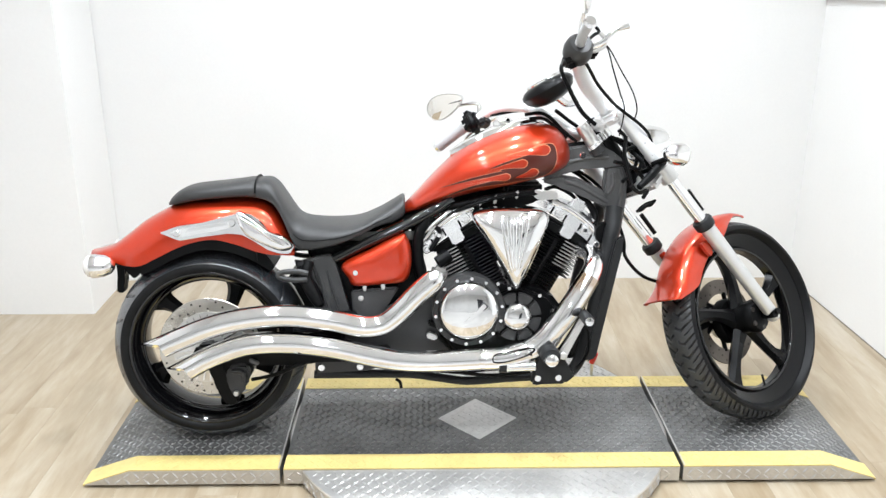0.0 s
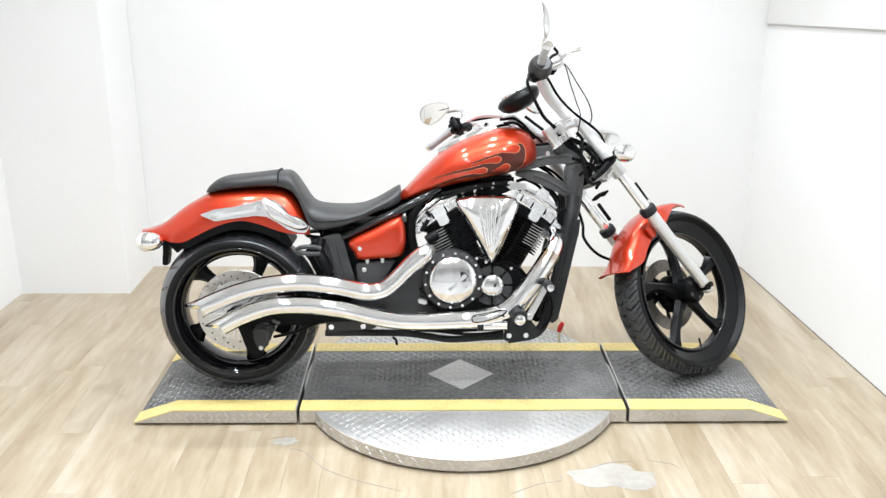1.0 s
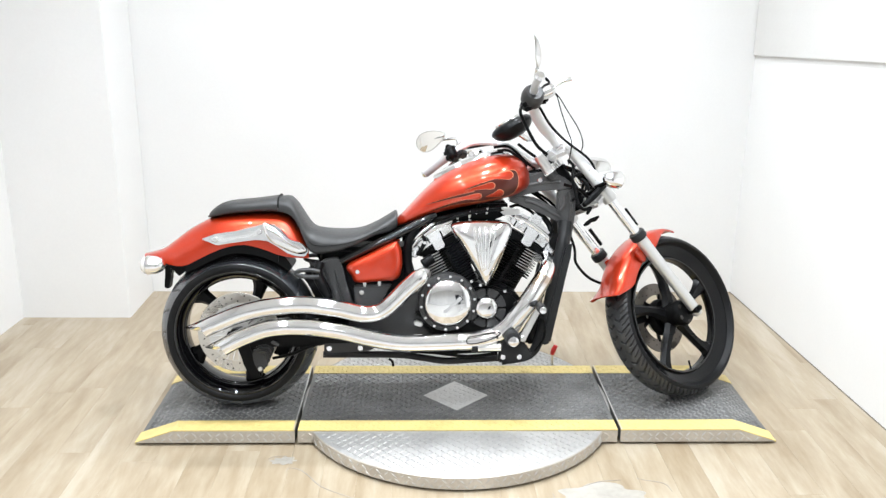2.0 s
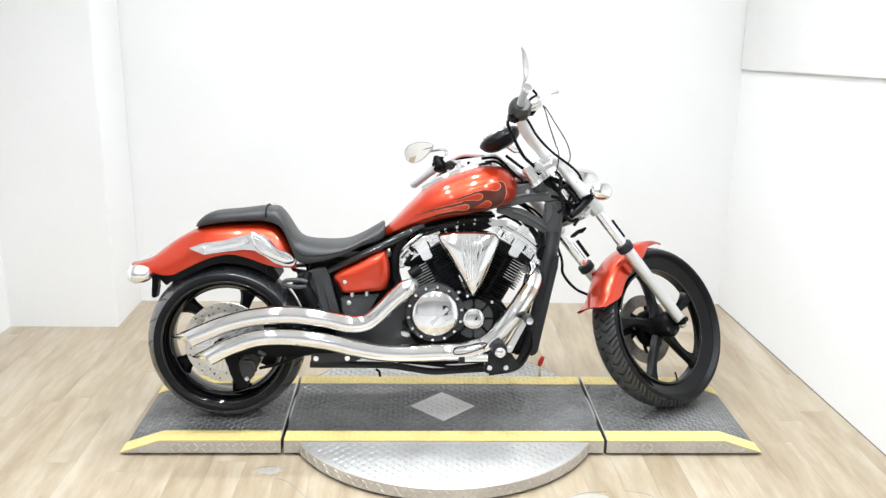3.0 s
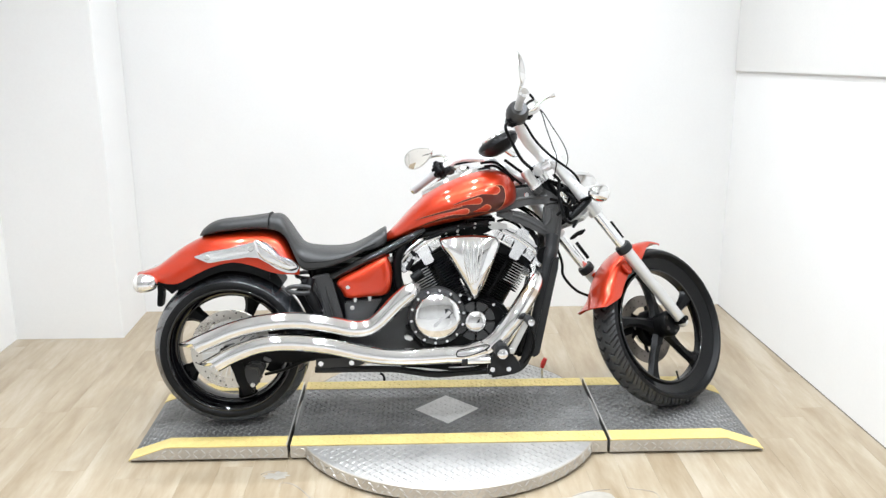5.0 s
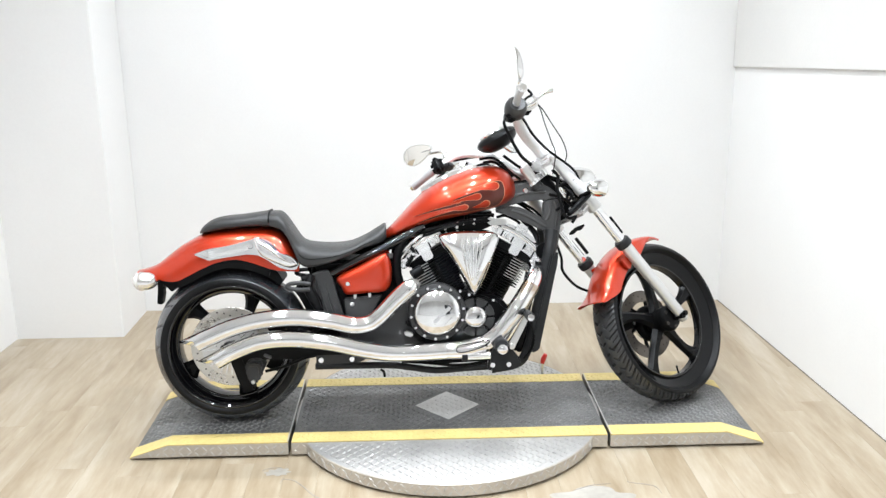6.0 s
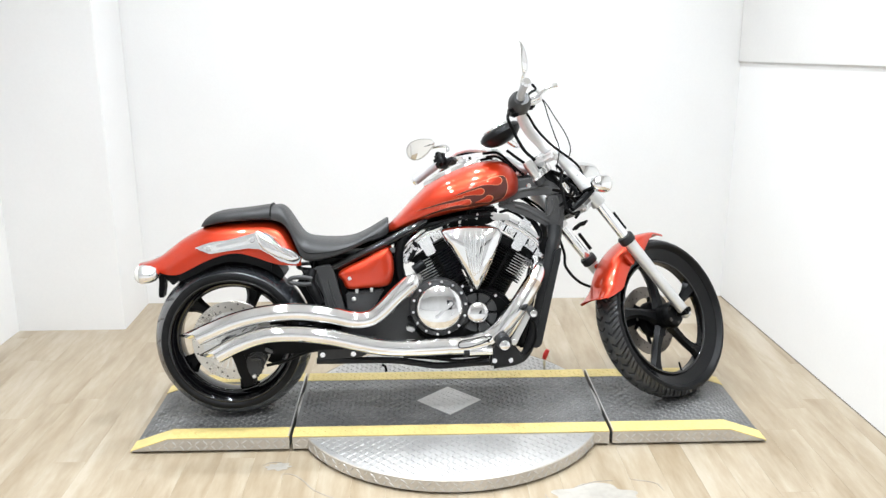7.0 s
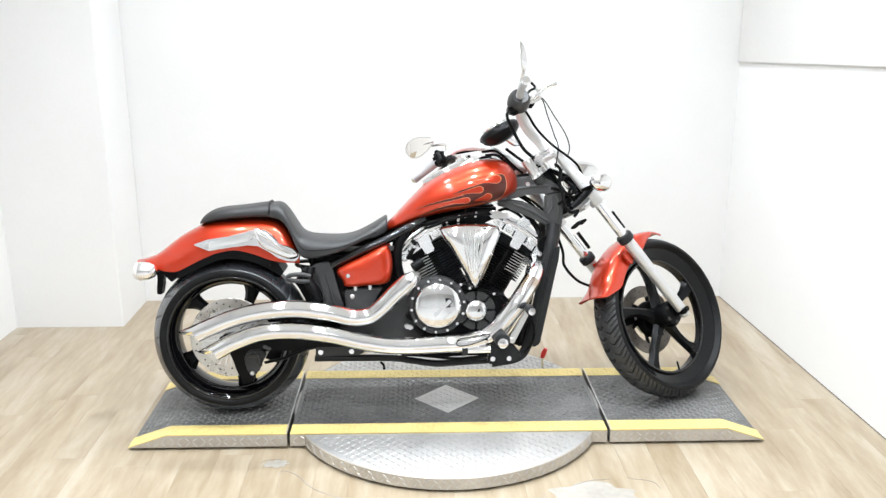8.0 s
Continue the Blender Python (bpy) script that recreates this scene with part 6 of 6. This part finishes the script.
def mirror(side, centre, yaw, pitch, foot):
    """An oval chrome mirror on a thin stalk."""
    place = TURNED @ pose(*centre, 0, pitch, yaw)
    shape = Matrix.Diagonal((1, 1.12 if side > 0 else 1.0, 0.50 if side > 0 else 0.74, 1))
    def drop(profile):
        """A turned form that narrows towards the stalk."""
        bm = lathe(profile, n=44, axis="x")
        for v in bm.verts:
            v.co.z *= 1 + side * 0.38 * v.co.y / 0.08
        return bm

    root = part("mirror_shell", drop([(0.0, 0.022), (0.030, 0.020), (0.062, 0.012), (0.078, 0.002), (0.080, -0.004), (0.077, -0.006), (0.0, -0.006)]), CHROME, bar, "oval chrome mirror", m=place @ shape)
    part("mirror_glass", drop([(0.076, -0.0062), (0.074, -0.0075), (0.0, -0.0075)]), FROST, bar, m=place @ shape)
    part("mirror_rim", drop([(0.0785, -0.0062), (0.080, -0.0062), (0.0805, -0.004), (0.0785, -0.0075), (0.0785, -0.0062)]), DULL_CHROME, bar, m=place @ shape)
    c = TURNED.inverted() @ place @ Vector((0.012, 0, -0.015))
    a = Vector(foot)
    part("mirror_stalk", tube([a, a + Vector((0.004, side * 0.004, 0.045)), (a + c) / 2 + Vector((0.004, 0, 0.030)), c], [0.009, 0.007, 0.006, 0.007], 10, 6), CHROME, bar, m=TURNED)
    return root


mirror(-1, (0.034, -0.375, 1.229), -40, 0, (0.070, -0.295, 1.115))
mirror(1, (0.094, 0.418, 1.188), 10, -18, (0.150, 0.310, 1.115))

# speedometer
POD = TURNED @ pose(0.196, 0, 1.103, 0, -26) @ Matrix.Scale(1.36, 4)
pod = part("speedometer", lathe([(0.0, -0.030), (0.022, -0.029), (0.042, -0.023), (0.057, -0.012), (0.064, 0.002), (0.062, 0.010), (0.054, 0.017), (0.044, 0.021), (0.040, 0.0215)], n=44, axis="z"), SPOKE_BLACK, bike, "black speedometer pod with a chrome bezel", m=POD)
part("bezel", lathe([(0.040, 0.020), (0.044, 0.0205), (0.045, 0.0245), (0.042, 0.0275), (0.039, 0.0265), (0.039, 0.022)], n=44, axis="z"), CHROME, pod, "chrome bezel", m=POD)
part("dial", lathe([(0.040, 0.0235), (0.0, 0.024)], n=44, axis="z"), BLACK_SATIN, pod, m=POD)
for k in range(5):
    part("warning_lamp", lathe([(0.0, 0.004), (0.003, 0.003), (0.004, 0.0), (0.0, 0.0)], n=10, axis="z"), LENS, pod, m=POD @ pose(-0.018 + 0.009 * k, -0.020, 0.024))
part("pod_bracket", tube([(0.225, 0, 1.085), (0.262, 0, 1.065), (0.290, 0, 1.066)], 0.012, 12), CHROME, pod, m=TURNED)

# control cables
for pts, r in (([(0.120, -0.285, 1.118), (0.195, -0.27, 1.140), (0.242, -0.24, 1.080), (0.297, -0.20, 1.029), (0.336, -0.17, 0.992), (0.36, -0.11, 0.93)], 0.0022),
               ([(0.120, -0.285, 1.120), (0.197, -0.27, 1.142), (0.315, -0.20, 1.106), (0.395, -0.16, 1.058), (0.435, -0.13, 1.018), (0.437, -0.11, 0.987), (0.42, -0.08, 0.93)], 0.0022),
               ([(0.085, -0.27, 1.090), (0.139, -0.24, 1.087), (0.186, -0.22, 1.047), (0.251, -0.19, 1.021), (0.333, -0.15, 1.005), (0.428, -0.145, 0.954), (0.475, -0.13, 0.917), (0.50, -0.10, 0.86)], 0.0050),
               ([(0.150, 0.250, 1.100), (0.24, 0.16, 1.09), (0.32, 0.11, 1.02), (0.38, 0.08, 0.95)], 0.0050), ([(0.24, 0.03, 1.05), (0.31, 0.02, 1.0), (0.36, -0.03, 0.94)], 0.006)):
    part("control_cable", tube(pts, r, 8, 8), BLACK_SATIN, bar, m=TURNED)
part("wiring_sleeve", tube([(0.093, -0.200, 1.112), (0.075, -0.200, 1.082), (0.091, -0.200, 1.037), (0.109, -0.200, 0.996), (0.134, -0.200, 0.956), (0.176, -0.200, 0.925)], 0.0062, 10, 6), BLACK_SATIN, bar, "black wiring sleeve along the bar", m=TURNED)


# ---- small things on the floor ----
def streak(name, points, width, label):
    """A dried water mark: a very thin smear lying on the planks."""
    bm = bmesh.new()
    path = smooth_path([(x, y, 0.0) for x, y in points], 6)
    left, right = [], []
    for i, p in enumerate(path):
        way = (path[min(i + 1, len(path) - 1)] - path[max(i - 1, 0)]).normalized()
        across = Vector((-way.y, way.x, 0)) * width * (0.35 + 0.65 * math.sin(math.pi * i / (len(path) - 1)))
        left.append(p + across)
        right.append(p - across)
    top = [[q + Vector((0, 0, z)) for q in row] for z in (0.0012, 0.0004) for row in (left, right)]
    rings = [[top[0][i], top[1][i], top[3][i], top[2][i]] for i in range(len(path))]
    grid(bm, rings)
    return tagged(part(name, bm, MARK, smooth=0), label, "floor mark", "water marks on the floor")


def pale_patch(centre, size, seed, label):
    """A thin pale patch on the floor with a ragged outline."""
    rng = random.Random(seed)
    wave = [(rng.uniform(0.05, 0.16), rng.uniform(0, 6.28), k) for k in (2, 3, 5, 8)]
    bm = bmesh.new()
    ring = []
    for i in range(64):
        q = 2 * math.pi * i / 64
        k = 1 + sum(a * math.sin(n * q + ph) for a, ph, n in wave)
        ring.append((centre[0] + size[0] * k * math.cos(q), centre[1] + size[1] * k * math.sin(q)))
    grid(bm, [[(x, y, z) for x, y in ring] for z in (0.0002, 0.0007)])
    return tagged(part("floor_mark", bm, PALE_PATCH, smooth=0), label, "floor mark", "worn marks on the floor")


PALE_PATCH = surface("pale_floor_patch", (0.365, 0.340, 0.300), 0.35, fine=40, wide=9, vary=0.2, bump=0.1)
pale_patch((0.50, -0.655), (0.150, 0.072), 3, "pale ragged patch on the plank floor")
pale_patch((-0.655, -0.415), (0.045, 0.026), 8, "small pale ragged patch on the plank floor")
MARK = surface("dried_water_mark", (0.30, 0.27, 0.235), 0.35, fine=60, wide=8, vary=0.3)
streak("floor_mark", [(0.635, -0.545), (0.665, -0.560), (0.690, -0.565), (0.730, -0.585), (0.742, -0.63)], 0.0020, "thin dried water mark on the plank floor")
streak("floor_mark", [(0.14, -0.753), (0.24, -0.695), (0.315, -0.675), (0.318, -0.640)], 0.0018, "thin dried water mark on the plank floor")
streak("floor_mark", [(0.43, -0.60), (0.50, -0.567), (0.575, -0.558)], 0.0022, "thin dried water mark on the plank floor")
streak("floor_mark", [(-0.635, -0.50), (-0.630, -0.47), (-0.590, -0.478), (-0.550, -0.52), (-0.493, -0.596), (-0.38, -0.666), (-0.225, -0.733)], 0.0020, "long curved water mark on the plank floor")
streak("floor_mark", [(-0.715, -0.405), (-0.690, -0.384), (-0.645, -0.382)], 0.0016, "short curved water mark on the plank floor")


# ---- floor planks ----
def floor_planks():
    width, length = 0.127, 1.22
    bm = bmesh.new()
    bmesh.ops.create_cube(bm, size=1, matrix=Matrix.Diagonal((width - 0.0003, 1.0, 0.0055, 1)))
    bmesh.ops.bevel(bm, geom=[e for e in bm.edges if e.verts[0].co.z > 0 and e.verts[1].co.z > 0], offset=0.0003, segments=1, affect="EDGES")
    first = part("plank", bm, WOOD, floor, smooth=0)
    rng = random.Random(4)
    y0, y1 = -1.3, BACK_Y
    begun = False
    for i in range(39):
        x = -2.66 + width * (i + 0.5)
        y = y0 - rng.random() * length
        while y < y1:
            a, b = max(y, y0), min(y + length, y1)
            if b - a > 0.02:
                m = pose(x, (a + b) / 2, -0.00275) @ Matrix.Diagonal((1, b - a - 0.0004, 1, 1))
                if begun:
                    again(first, m)
                else:
                    first.matrix_basis, begun = m, True
            y += length


floor_planks()
